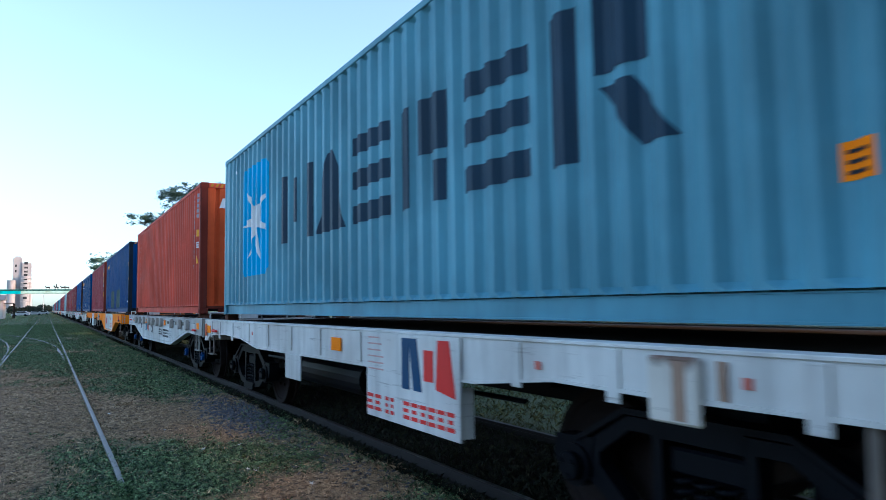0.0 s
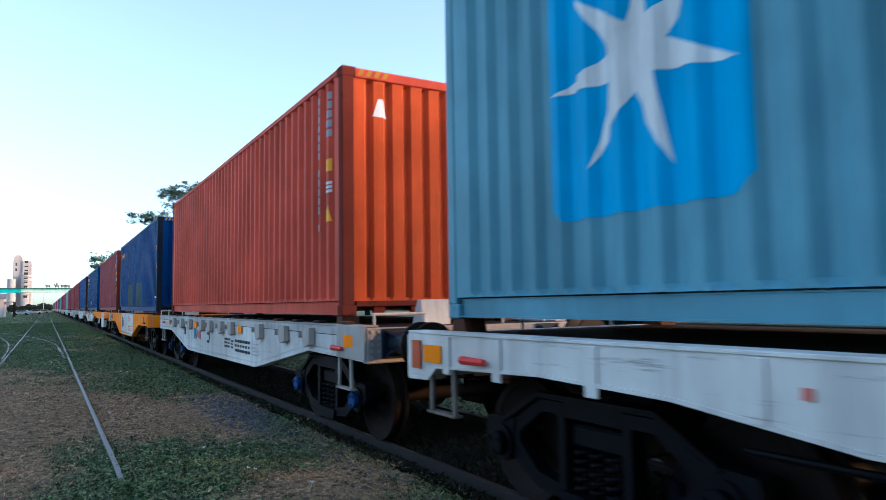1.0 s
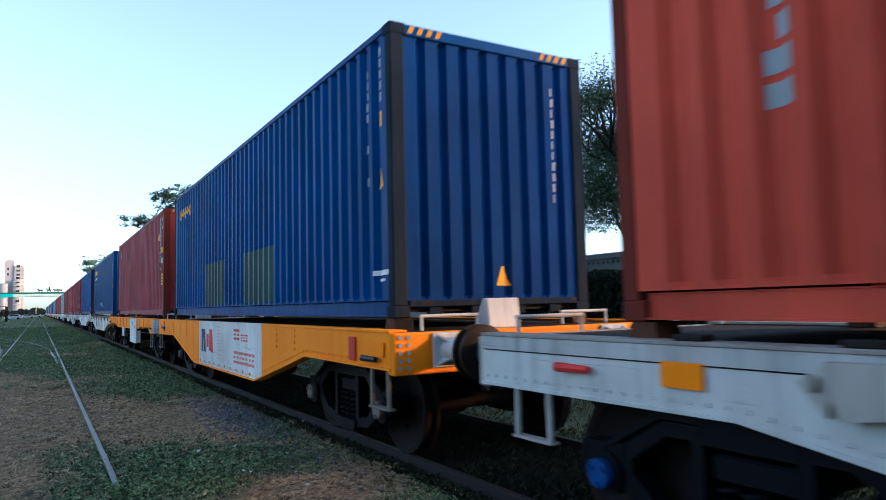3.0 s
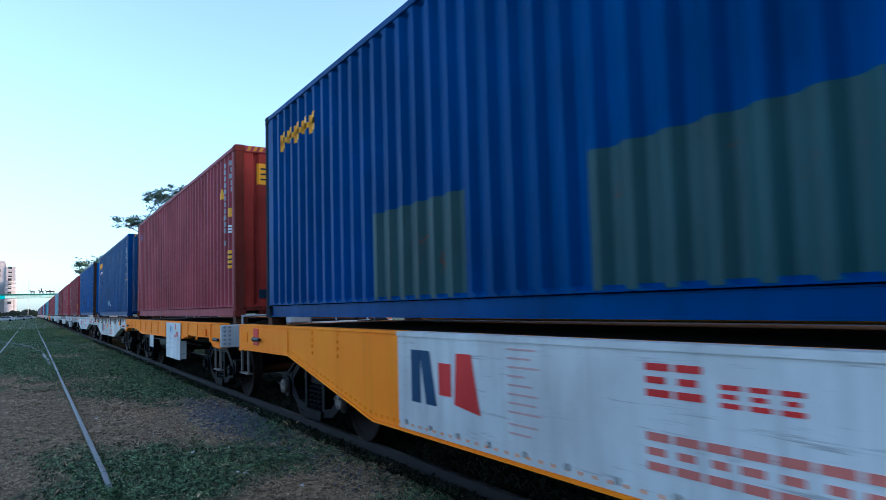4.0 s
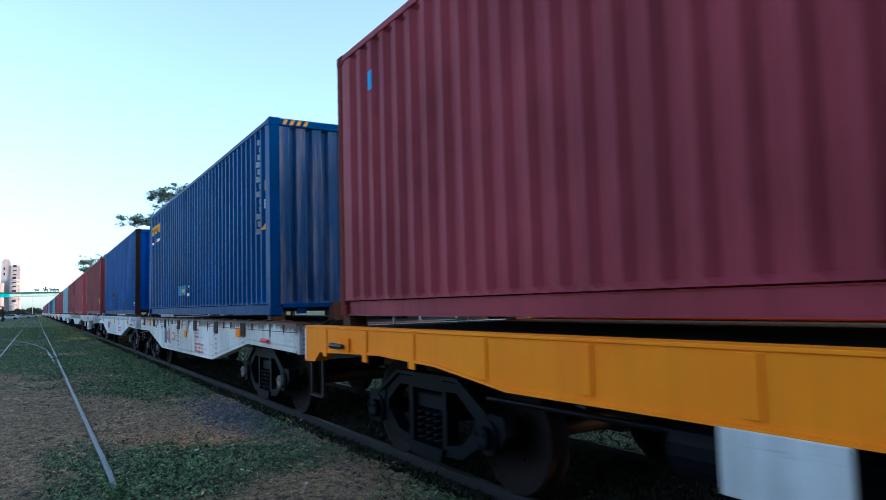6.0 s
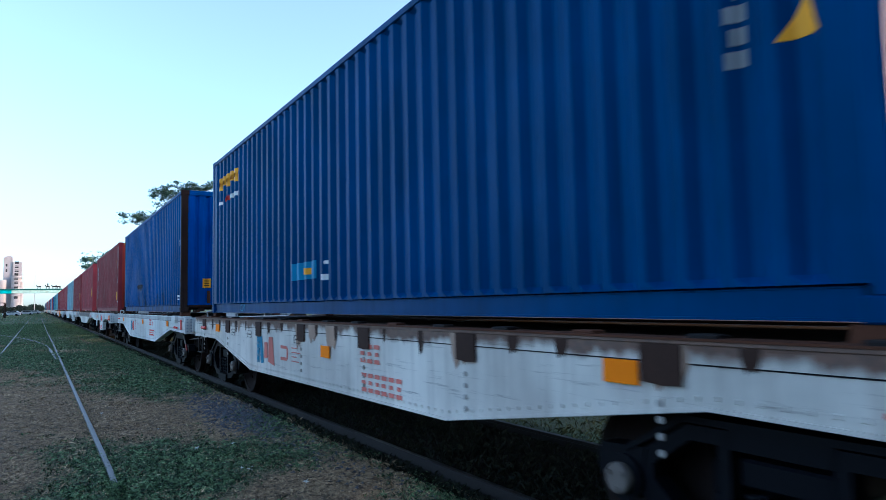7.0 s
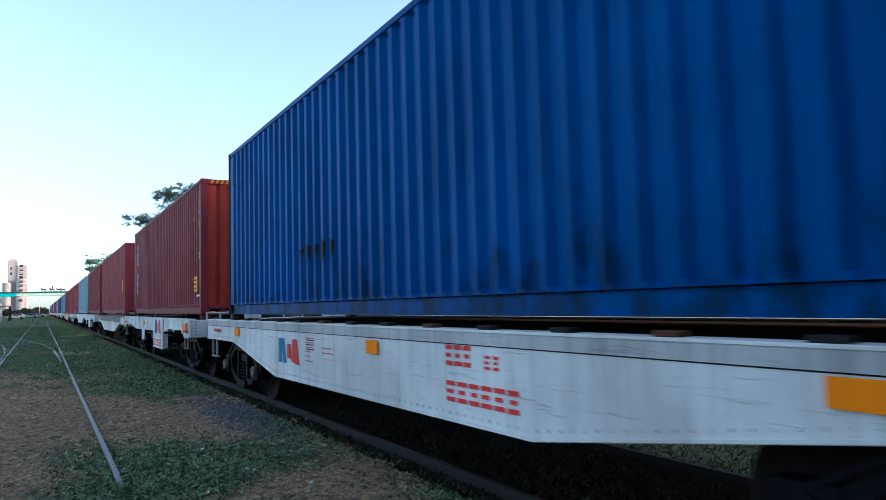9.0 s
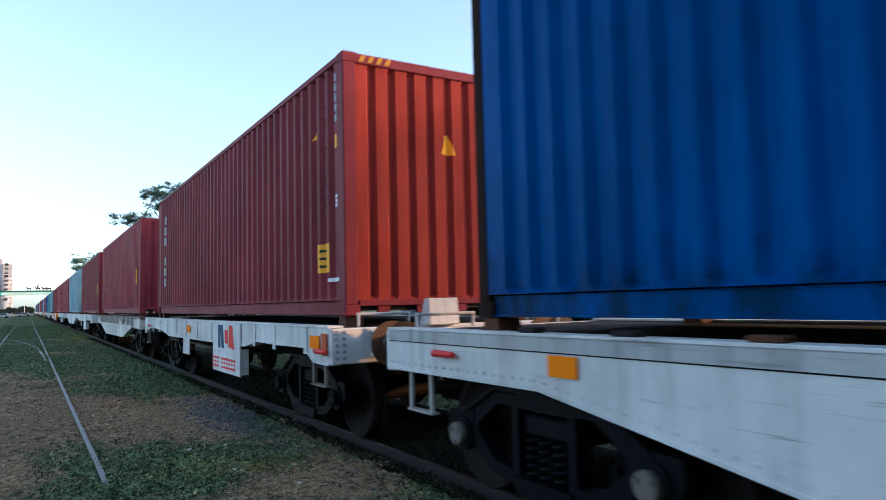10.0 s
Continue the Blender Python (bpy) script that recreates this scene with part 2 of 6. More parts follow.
def link(name, me, material, parent=None, label="", at=None):
    """An object on a mesh that others may share, with a material of its own."""
    ob = new(name, me)
    if not me.materials:
        me.materials.append(material)
    if me.materials[0] is not material:
        ob.material_slots[0].link = "OBJECT"
        ob.material_slots[0].material = material
    ob.parent = parent
    if at is not None:
        ob.matrix_basis = at
    return tagged(ob, label)


def part(name, bm, material, parent=None, label="", smooth=False, at=None):
    return link(name, mesh_of(name, bm, smooth), material, parent, label, at)


def box(bm, x0, x1, y0, y1, z0, z1, bevel=0.0):
    r = bmesh.ops.create_cube(bm, size=1.0)
    for v in r["verts"]:
        v.co = Vector(((x0 + x1) / 2 + v.co.x * (x1 - x0), (y0 + y1) / 2 + v.co.y * (y1 - y0), (z0 + z1) / 2 + v.co.z * (z1 - z0)))
    if bevel:
        edges = list({e for v in r["verts"] for e in v.link_edges})
        bmesh.ops.bevel(bm, geom=edges, offset=bevel, segments=1, affect="EDGES")
    return bm


def boxed(*a, bevel=0.0):
    return box(bmesh.new(), *a, bevel=bevel)


def rod(bm, a, b, r, sides=10, r2=None):
    a, b = Vector(a), Vector(b)
    m = Matrix.Translation((a + b) / 2) @ (b - a).to_track_quat("Z", "Y").to_matrix().to_4x4()
    bmesh.ops.create_cone(bm, cap_ends=True, segments=sides, radius1=r, radius2=r if r2 is None else r2, depth=(b - a).length, matrix=m)
    return bm


def slab(bm, pts, x0, x1):
    """A plate with the outline pts in (y, z), between x0 and x1."""
    a = [bm.verts.new((x0, y, z)) for y, z in pts]
    b = [bm.verts.new((x1, y, z)) for y, z in pts]
    bm.faces.new(a)
    bm.faces.new(b[::-1])
    for i in range(len(pts)):
        j = (i + 1) % len(pts)
        bm.faces.new((a[i], b[i], b[j], a[j]))
    return bm


def strut(bm, a, b, w, x0, x1):
    """A flat bar from a to b in (y, z), w wide, between x0 and x1."""
    (ay, az), (by, bz) = a, b
    d = math.hypot(by - ay, bz - az)
    ny, nz = -(bz - az) / d * w / 2, (by - ay) / d * w / 2
    return slab(bm, [(ay + ny, az + nz), (by + ny, bz + nz), (by - ny, bz - nz), (ay - ny, az - nz)], x0, x1)


def thing(name, label, category, group="", kind=""):
    return tagged(new(name), label, category, group, kind)


# ---- the containers ----
RIB, DEPTH = 0.2780, 0.050


def ribs(length, margin, pitch, depth, shape=(0.0, 0.245, 0.5, 0.745)):
    """The break points of a corrugated sheet: places along it and how far they lie in."""
    count = int((length - 2 * margin) / pitch)
    first = (length - count * pitch) / 2
    out = [(margin * 0.5, 0.0)]
    for i in range(count):
        s = first + i * pitch
        out += [(s + pitch * k, d) for k, d in zip(shape, (0.0, depth, depth, 0.0))]
    out += [(first + count * pitch, 0.0), (length - margin * 0.5, 0.0)]
    return out


SIDE_RIBS = ribs(LEN, 0.16, RIB, DEPTH)
END_RIBS = ribs(WID, 0.16, 0.25, 0.05, (0.3, 0.45, 0.62, 0.77))


def sheet(profile, z0, z1, place):
    """A corrugated sheet with slanted rib ends at its top and bottom; place(s, d, z) gives the point."""
    bm = bmesh.new()
    rows = []
    for z, k in ((z0, 0.0), (z0 + 0.045, 1.0), (z1 - 0.045, 1.0), (z1, 0.0)):
        rows.append([bm.verts.new(place(s, d * k, z)) for s, d in profile])
    for a, b in zip(rows, rows[1:]):
        for i in range(len(profile) - 1):
            bm.faces.new((a[i], a[i + 1], b[i + 1], b[i]))
    return bm


def clip(poly, lo, hi):
    for sign, edge in ((1, lo), (-1, -hi)):
        out = []
        for i, p in enumerate(poly):
            q = poly[(i + 1) % len(poly)]
            pin, qin = sign * p[0] >= edge, sign * q[0] >= edge
            if pin:
                out.append(p)
            if pin != qin:
                k = (sign * edge - p[0]) / (q[0] - p[0])
                out.append((sign * edge, p[1] + k * (q[1] - p[1])))
        poly = out
        if len(poly) < 3:
            return []
    return poly


def marking(polys, profile, place, lift=0.004):
    """Paint in the shape of polys (along the sheet, height) that follows the corrugation."""
    bm = bmesh.new()
    for poly in polys:
        for (s0, d0), (s1, d1) in zip(profile, profile[1:]):
            if s1 - s0 < 1e-6:
                continue
            cut = clip(poly, s0, s1)
            if len(cut) >= 3:
                vs = [bm.verts.new(place(s, d0 + (d1 - d0) * (s - s0) / (s1 - s0) - lift, z)) for s, z in cut]
                try:
                    bm.faces.new(vs)
                except ValueError:
                    pass
    return bm


def near_side(s, d, z):
    return (-WID / 2 + 0.012 + d, s, z)


def far_side(s, d, z):
    return (WID / 2 - 0.012 - d, s, z)


def front_end(s, d, z):
    return (s - WID / 2, 0.03 + d, z)


def rear_end(s, d, z):
    return (s - WID / 2, LEN - 0.03 - d, z)


def casting(sx, sy, z):
    """A corner casting with its oval holes' rims cut in."""
    bm = boxed(-0.089, 0.089, -0.081, 0.081, z, z + 0.118, bevel=0.01)
    for f, axis in (((-0.0895 * sx, 0, z + 0.06), 0), ((0, -0.0815 * sy, z + 0.06), 1)):
        m = Matrix.Translation(f) @ (pose(0, 0, 0, 0, 90, 0) if axis == 0 else pose(0, 0, 0, 90, 0, 0)) @ Matrix.Diagonal((1.3, 0.8, 1, 1))
        bmesh.ops.create_cone(bm, cap_ends=True, segments=12, radius1=0.034, radius2=0.034, depth=0.006, matrix=m)
    return bm


BOX_MESH = {
    "side_panel": mesh_of("side_panel", sheet(SIDE_RIBS, 0.168, HIGH - 0.075, near_side)),
    "far_panel": mesh_of("far_panel", sheet(SIDE_RIBS, 0.165, HIGH - 0.075, far_side)),
    "end_panel": mesh_of("end_panel", sheet(END_RIBS, 0.16, HIGH - 0.11, front_end)),
    "rear_panel": mesh_of("rear_panel", sheet(END_RIBS, 0.16, HIGH - 0.11, rear_end)),
    "post": mesh_of("corner_post", boxed(-0.075, 0.075, -0.06, 0.06, 0.11, HIGH - 0.11, bevel=0.012)),
    "casting_low": mesh_of("corner_casting", casting(1, 1, 0.0)),
    "casting_high": mesh_of("corner_casting", casting(1, 1, HIGH - 0.118)),
    "top_rail": mesh_of("top_rail", boxed(-0.03, 0.03, 0.16, LEN - 0.16, HIGH - 0.085, HIGH - 0.012, bevel=0.008)),
    "end_top_rail": mesh_of("end_top_rail", boxed(-WID / 2 + 0.17, WID / 2 - 0.17, -0.045, 0.045, HIGH - 0.12, HIGH - 0.008, bevel=0.008)),
    "roof": mesh_of("roof", boxed(-WID / 2 + 0.05, WID / 2 - 0.05, 0.08, LEN - 0.08, HIGH - 0.05, HIGH - 0.028)),
    "floor": mesh_of("floor", boxed(-WID / 2 + 0.06, WID / 2 - 0.06, 0.08, LEN - 0.08, 0.05, 0.155)),
}
bm = boxed(-0.024, 0.024, 0.16, LEN - 0.16, 0.02, 0.152, bevel=0.004)
box(bm, -0.05, 0.05, 0.16, LEN - 0.16, 0.010, 0.024)
box(bm, -0.03, 0.03, 0.16, LEN - 0.16, 0.150, 0.158)
BOX_MESH["bottom_rail"] = mesh_of("bottom_rail", bm)
# the lower end rail, with its gussets at the corners
bm = boxed(-WID / 2 + 0.17, WID / 2 - 0.17, -0.05, 0.05, 0.10, 0.165, bevel=0.006)
for sx in (-1, 1):
    for px in (0.26, 0.75):
        box(bm, sx * px - 0.07, sx * px + 0.07, -0.03, 0.03, 0.015, 0.11)
BOX_MESH["bottom_end_rail"] = mesh_of("bottom_end_rail", bm)
# a stripe of slanted bars on the upper end rail
bm = bmesh.new()
bm.faces.new([bm.verts.new((a, -0.0495, HIGH - 0.06 + b)) for a, b in ((-0.045, -0.038), (0.01, -0.038), (0.045, 0.038), (-0.01, 0.038))])
BOX_MESH["warning_stripe"] = mesh_of("warning_stripe", bm)


def rect(s0, s1, z0, z1):
    return [(s0, z0), (s1, z0), (s1, z1), (s0, z1)]


def bars(rng, s0, z_top, z_bottom, w=0.10, high=0.10):
    """A column of small bars, for writing that cannot be read."""
    out, z = [], z_top
    while z > z_bottom:
        k = rng.choice((0.55, 0.8, 1.0))
        out.append(rect(s0, s0 + w * k, z - high * 0.75, z))
        if rng.random() < 0.12:
            z -= high * 0.9
        z -= high
    return out


def container(k, label, paint, posts=None, marks=(), end_marks=(), far=False, stripes=True, end=None):
    c = thing("shipping_container", label, "container", "containers on the train")
    body = PAINT[paint]
    post = PAINT[posts] if posts else body
    link("side_panel", BOX_MESH["side_panel"], body, c)
    link("side_panel", BOX_MESH["far_panel"], body, c)
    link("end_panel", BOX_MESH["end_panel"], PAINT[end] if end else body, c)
    link("end_panel", BOX_MESH["rear_panel"], body, c)
    link("roof", BOX_MESH["roof"], body, c)
    link("floor", BOX_MESH["floor"], DECK, c)
    for sx in (-1, 1):
        x = sx * (WID / 2 - 0.03)
        link("top_rail", BOX_MESH["top_rail"], body, c, at=pose(x, 0, 0))
        link("bottom_rail", BOX_MESH["bottom_rail"], body, c, at=pose(sx * (WID / 2 - 0.070), 0, 0))
        for y in (0.061, LEN - 0.061):
            link("corner_post", BOX_MESH["post"], post, c, at=pose(sx * (WID / 2 - 0.077), y, 0))
        for y in (0.081, LEN - 0.081):
            link("corner_casting", BOX_MESH["casting_low"], post, c, at=pose(sx * (WID / 2 - 0.0885), y, 0))
            link("corner_casting", BOX_MESH["casting_high"], post, c, at=pose(sx * (WID / 2 - 0.0885), y, 0))
    for y in (0.05, LEN - 0.05):
        link("end_rail", BOX_MESH["end_top_rail"], body, c, at=pose(0, y, 0))
        link("end_rail", BOX_MESH["bottom_end_rail"], post, c, at=pose(0, y, 0))
    if stripes and not far:
        for sx in (-1, 1):
            for i in range(4):
                link("warning_stripe", BOX_MESH["warning_stripe"], WORN_YELLOW, c, "yellow slanted warning bar", at=pose(sx * (WID / 2 - 0.24 - 0.105 * i), 0.05, 0))
    for group, ribs_of, place in ((marks, SIDE_RIBS, near_side), (end_marks, END_RIBS, front_end)):
        for name, mat, polys, mlabel in group:
            lift = 0.008 if name in ("sticker_text", "logo_star") else 0.004
            sets = [[p] for p in polys] if name in ("repaint_patch", "stain", "rust_stain", "lettering_block", "number_marking", "brand_marking", "sticker", "sticker_text") else [polys]
            for q in sets:
                part(name, marking(q, ribs_of, place, lift), mat, c, mlabel)
    MOVING.append((c, k, BOX_Z))
    return c


def side_set(seed, column, low, lower, tri=None, yellow=None, white=None, big=None, high=2.7):
    """The usual small markings by the front post: a column of bars, stickers under a shorter column."""
    rng = random.Random(seed)
    out = [("number_marking", DIM_MARK, bars(rng, column, high, low, 0.10, 0.115), "small white marking bars"),
           ("number_marking", DIM_MARK, bars(rng, lower, high, high - 0.5, 0.11, 0.115), "small white marking bars")]
    if yellow is not None:
        out.append(("sticker", YELLOW_MARK, [rect(lower, lower + 0.14, yellow, yellow + 0.15)], "small yellow sticker"))
    if white is not None:
        out.append(("sticker", WHITE_MARK, [rect(lower, lower + 0.15, white + i * 0.05, white + i * 0.05 + 0.035) for i in range(3)], "small white sticker"))
    if tri is not None:
        s, z = tri
        out.append(("warning_triangle", YELLOW_MARK, [[(s, z), (s + 0.2, z), (s + 0.06, z + 0.2)]], "yellow warning triangle"))
    if big is not None:
        s, z, w, h = big
        out.append(("sticker", YELLOW_MARK, [rect(s, s + w, z, z + h)], "yellow height sticker"))
        out.append(("sticker_text", BLACK_MARK, [rect(s + w * 0.2, s + w * 0.8, z + h * q, z + h * (q + 0.09)) for q in (0.18, 0.45, 0.72)], "dark text bars"))
    return out


def end_set(seed, tri=None, column=0.0, sticker=None, low=1.2):
    rng = random.Random(seed)
    out = []
    if tri:
        s, z, h = tri
        out.append(("warning_triangle", YELLOW_MARK, [[(s, z), (s + 0.2, z), (s + 0.12, z + h), (s + 0.07, z + h)]], "yellow warning triangle"))
    if column:
        out.append(("number_marking", DIM_MARK, bars(rng, column, 2.5, low, 0.04, 0.12), "small white marking bars"))
    if sticker:
        s, z, w, h = sticker
        out.append(("sticker", YELLOW_MARK, [rect(s, s + w, z, z + h)], "yellow height sticker"))
        out.append(("sticker_text", BLACK_MARK, [rect(s + w * 0.2, s + w * 0.8, z + h * q, z + h * (q + 0.08)) for q in (0.2, 0.45, 0.7)], "dark text bars"))
    return out


def star(s, z, r_out, r_in, points=7, turn=0.12):
    """A star as a fan of convex pieces."""
    out = []
    for i in range(points):
        a = math.pi / 2 + turn + i * 2 * math.pi / points
        h = math.pi / points
        p = [(s, z), (s + r_in * math.cos(a - h), z + r_in * math.sin(a - h)), (s + r_out * math.cos(a), z + r_out * math.sin(a)),
             (s + r_in * math.cos(a + h), z + r_in * math.sin(a + h))]
        out.append(p)
    return out


def slanted(s0, s1, z0, z1, w):
    return [(s0, z0), (s0 + w, z0), (s1 + w, z1), (s1, z1)]


LOW, TOP = 1.02, 1.98
# dark painted blocks in place of a brand's lettering
block = [rect(8.45, 8.65, LOW, TOP), rect(7.95, 8.18, LOW + 0.25, TOP - 0.1), rect(7.36, 7.56, LOW, TOP)]
block += [[(6.25, LOW), (7.15, LOW), (6.82, TOP), (6.58, TOP)]]
block += [rect(5.1, 6.0, LOW + q, LOW + q + 0.2) for q in (0.0, 0.38, 0.76)]
block += [rect(4.62, 4.84, LOW, TOP), rect(3.98, 4.42, LOW + 0.45, TOP), rect(4.0, 4.2, LOW, LOW + 0.36)]
block += [rect(2.83, 3.7, LOW + q, LOW + q + 0.2) for q in (0.0, 0.38, 0.76)]
block += [rect(2.32, 2.58, LOW, 2.05), slanted(1.5, 1.82, LOW, LOW + 0.42, 0.28), rect(1.72, 2.12, LOW + 0.5, 2.3)]
rounded = [(9.33, 0.74), (9.43, 0.64), (10.74, 0.64), (10.84, 0.74), (10.84, 2.36), (10.74, 2.46), (9.43, 2.46), (9.33, 2.36)]


def brand_blocks(s0, s1, z0, z1, n):
    """A brand's lettering, as plain blocks."""
    w = (s1 - s0) / n
    return [rect(s0 + i * w, s0 + i * w + w * 0.86, z0 + (0.06 if i % 2 else 0), z1) for i in range(n)] + [rect(s0, s1 - w * 0.14, (z0 + z1) / 2 - 0.035, (z0 + z1) / 2 + 0.035)]


def build_containers():
    container(0, "light steel-blue container with dark blocks and pale star", "steel_blue", marks=[
        ("logo_panel", SKY_MARK, [rounded], "sky-blue painted square"),
        ("logo_star", WHITE_MARK, star_up(10.08, 1.56), "white seven-pointed star"),
        ("lettering_block", BLUE_MARK, block, "large dark blue painted blocks"),
        ("sticker", AMBER, [rect(0.50, 0.67, 0.62, 0.79)], "small orange sticker"),
        ("sticker_text", BLACK_MARK, [rect(0.53, 0.64, q, q + 0.018) for q in (0.645, 0.69, 0.735)], "dark text bars"),
        ("number_marking", WHITE_MARK, [rect(11.3, 11.5, 2.5, 2.56)], "small white marking bars")])
    container(1, "weathered orange-red container with yellow warning marks", "orange", posts="red_post", end="matt_sun_orange", marks=side_set(
        11, 0.76, 1.1, 0.42, tri=(0.42, 1.12), yellow=1.73, white=1.47) + [
        ("number_marking", DIM_MARK, bars(random.Random(3), 11.1, 2.54, 1.0, 0.16, 0.16), "column of white marking bars")],
        end_marks=end_set(12, None, 1.86, (1.68, 0.4, 0.34, 0.36), 1.1) + [
            ("warning_triangle", WHITE_MARK, [[(0.4, 2.34), (0.6, 2.34), (0.53, 2.56), (0.47, 2.56)]], "pale worn triangle")])
    container(2, "dark blue container with grey-green repainted patches", "navy", posts="dark_post", end="matt_navy", marks=side_set(
        21, 0.58, 1.27, 0.22, tri=(0.20, 1.29), yellow=1.9) + [
        ("brand_marking", YELLOW_MARK, brand_blocks(10.2, 11.6, 2.27, 2.5, 5), "orange lettering drawn as blocks"),
        ("repaint_patch", PATCH, [rect(3.83, 5.55, 0.18, 1.03), rect(6.94, 8.67, 0.18, 1.03)], "dull grey-green repainted patch"),
        ("sticker", WHITE_MARK, [rect(0.12, 0.48, 0.42, 0.47), rect(0.2, 0.4, 0.36, 0.385)], "white sticker")],
        end_marks=end_set(22, (1.2, 0.3, 0.2), 2.0))
    container(3, "maroon container with yellow height stickers", "maroon", posts="red_post", end="matt_sun_red", marks=side_set(
        31, 0.72, 1.23, 0.37, tri=(0.94, 2.1), yellow=1.72, white=1.44, big=(0.30, 0.83, 0.33, 0.31)) + [
        ("sticker", SKY_MARK, [rect(11.3, 11.45, 2.3, 2.5)], "small blue sticker")],
        end_marks=end_set(32, (1.2, 1.88, 0.2), 1.95, (0.38, 2.24, 0.28, 0.36)) + [
            ("repaint_patch", BLUE_MARK, [rect(0.4, 0.7, 0.3, 0.45)], "dark overpainted patch")])
    container(4, "dark blue weathered container, its end streaked tan for sun sheen", "deep_blue", end="sheen_blue", marks=side_set(
        41, 0.64, 1.28, 0.27, tri=(0.27, 1.28), yellow=1.87, white=1.6) + [
        ("brand_marking", YELLOW_MARK, brand_blocks(10.28, 11.75, 2.27, 2.5, 5), "orange lettering drawn as blocks"),
        ("brand_marking", RED_MARK, brand_blocks(10.95, 11.3, 2.02, 2.1, 2), "small red blocks"),
        ("brand_marking", WHITE_MARK, brand_blocks(10.3, 10.9, 2.02, 2.1, 4) + [rect(11.45, 11.7, 2.0, 2.06)], "small white blocks"),
        ("sticker", BLUE_PATCH, [rect(6.55, 7.43, 0.44, 0.66)], "light blue sticker"),
        ("sticker_text", YELLOW_MARK, [rect(6.75, 6.95, 0.5, 0.58)], "faded yellow spot"),
        ("sticker", WHITE_MARK, [rect(6.1, 6.33, 0.41, 0.48), rect(6.12, 6.28, 0.6, 0.64)], "white sticker")],
        end_marks=end_set(42, (1.2, 0.36, 0.2), 1.98))
    chalk = bpy.data.curves.new("chalk_writing", "FONT")
    chalk.body, chalk.size, chalk.extrude, chalk.shear = "C.M.", 0.17, 0.0005, 0.25
    chalk.materials.append(BLUE_PATCH)
    c = bpy.data.objects["shipping_container.004"]
    mark = new("chalk_writing", chalk)
    mark.parent = c
    mark.matrix_basis = Matrix(((0, 0, -1, -WID / 2 + 0.041), (-1, 0, 0, 10.23), (0, 1, 0, 0.035), (0, 0, 0, 1)))
    tagged(mark, "pale blue chalk letters on the lower rail")
    container(5, "bright blue container with rusty brown corner posts", "bright_blue", posts="rusty_post", stripes=False, end="matt_blue", marks=side_set(
        51, 0.56, 1.15, 0.28, yellow=1.85, white=1.59) + [
        ("sticker", WHITE_MARK, [rect(0.27, 0.58, 0.36, 0.41), rect(0.32, 0.5, 0.30, 0.325)], "white sticker"),
        ("stain", STAIN, [[(y, 0.86), (y + 0.02, 0.66 + d), (y + 0.05, 0.72 + d), (y + 0.09, 0.60 + d), (y + 0.15, 0.70 + d), (y + 0.17, 0.90), (y + 0.08, 0.93 - d)] for y, d in ((7.10, 0.03), (7.38, 0.0), (7.64, 0.05), (7.92, 0.02), (8.2, 0.09))], "dark scorched stain")],
        end_marks=end_set(52, (0.99, 2.1, 0.26), 2.02, (0.49, 0.57, 0.19, 0.22)) + [
            ("rust_stain", RUST, [rect(0.60, 0.67, 0.17, 0.5), rect(0.86, 0.93, 0.17, 0.52), rect(1.5, 1.56, 0.3, 0.7), rect(1.3, 1.34, 0.3, 0.66)], "brown rust run")])
    container(6, "dark red container with white markings", "brick_red", end="matt_sun_red", marks=side_set(
        61, 0.53, 1.19, 0.2, tri=(0.80, 2.1), yellow=1.86, white=1.2, big=(0.46, 0.49, 0.36, 0.33)) + [
        ("number_marking", DIM_MARK, bars(random.Random(8), 11.2, 2.4, 0.62, 0.22, 0.26), "column of white marking bars"),
        ("sticker", WHITE_MARK, [rect(0.18, 0.5, 0.38, 0.42)], "white sticker")],
        end_marks=end_set(62, (1.25, 1.86, 0.24), 0.0))
    rest = [("maroon", "plain maroon container"), ("brick_red", "plain dark red container"), ("pale_blue", "pale blue-grey container"),
            ("maroon", "plain maroon container"), ("maroon", "faded red container"), ("brick_red", "plain dark red container"),
            ("steel_blue", "light steel-blue container"), ("teal", "teal container"), ("navy", "dark blue container"),
            ("maroon", "plain maroon container"), ("pale_blue", "pale blue-grey container"), ("deep_blue", "dark blue container")]
    for i in range(N_WAGONS - 7):
        paint, label = rest[i % len(rest)]
        m = [("sticker", YELLOW_MARK, [rect(0.8, 1.05, 0.9, 1.4)], "yellow sticker")] if i in (0, 1) else []
        container(7 + i, label + " on a far flat wagon of the train", paint, marks=m, far=True)


def star_up(s, z):
    return star(s, z, 0.74, 0.22)


# ---- the flat wagons ----
PALE_RED = painted("worn_pink_marking", (0.58, 0.36, 0.33), dirt=0.2, rust=0.0)
BRACKET = painted("grimy_bracket_paint", (0.40, 0.37, 0.33), rough=0.6, dirt=0.6, rust=0.35, dirt_colour=(0.10, 0.07, 0.05))
DIM_RED = painted("worn_red_lever_paint", (0.25, 0.03, 0.03), dirt=0.4, rust=0.1)
FADED_RUST = painted("faded_rust_streak", (0.36, 0.24, 0.17), dirt=0.4, rust=0.3)
DARK_BUFFER = rough_metal("greasy_blue_black_steel", (0.012, 0.022, 0.040), 0.5, 0.0, (0.03, 0.02, 0.014), 0.4, 0.2)
BROWN_PLATE = rough_metal("brown_buffer_steel", (0.12, 0.065, 0.036), 0.7, 0.0, (0.06, 0.03, 0.02), 0.5)
SILL_TOP = 1.362
WIDE_X, SLIM_X = -1.524, -1.314   # the near face of a wagon's side, from the track's middle: two widths
EDGE = {}
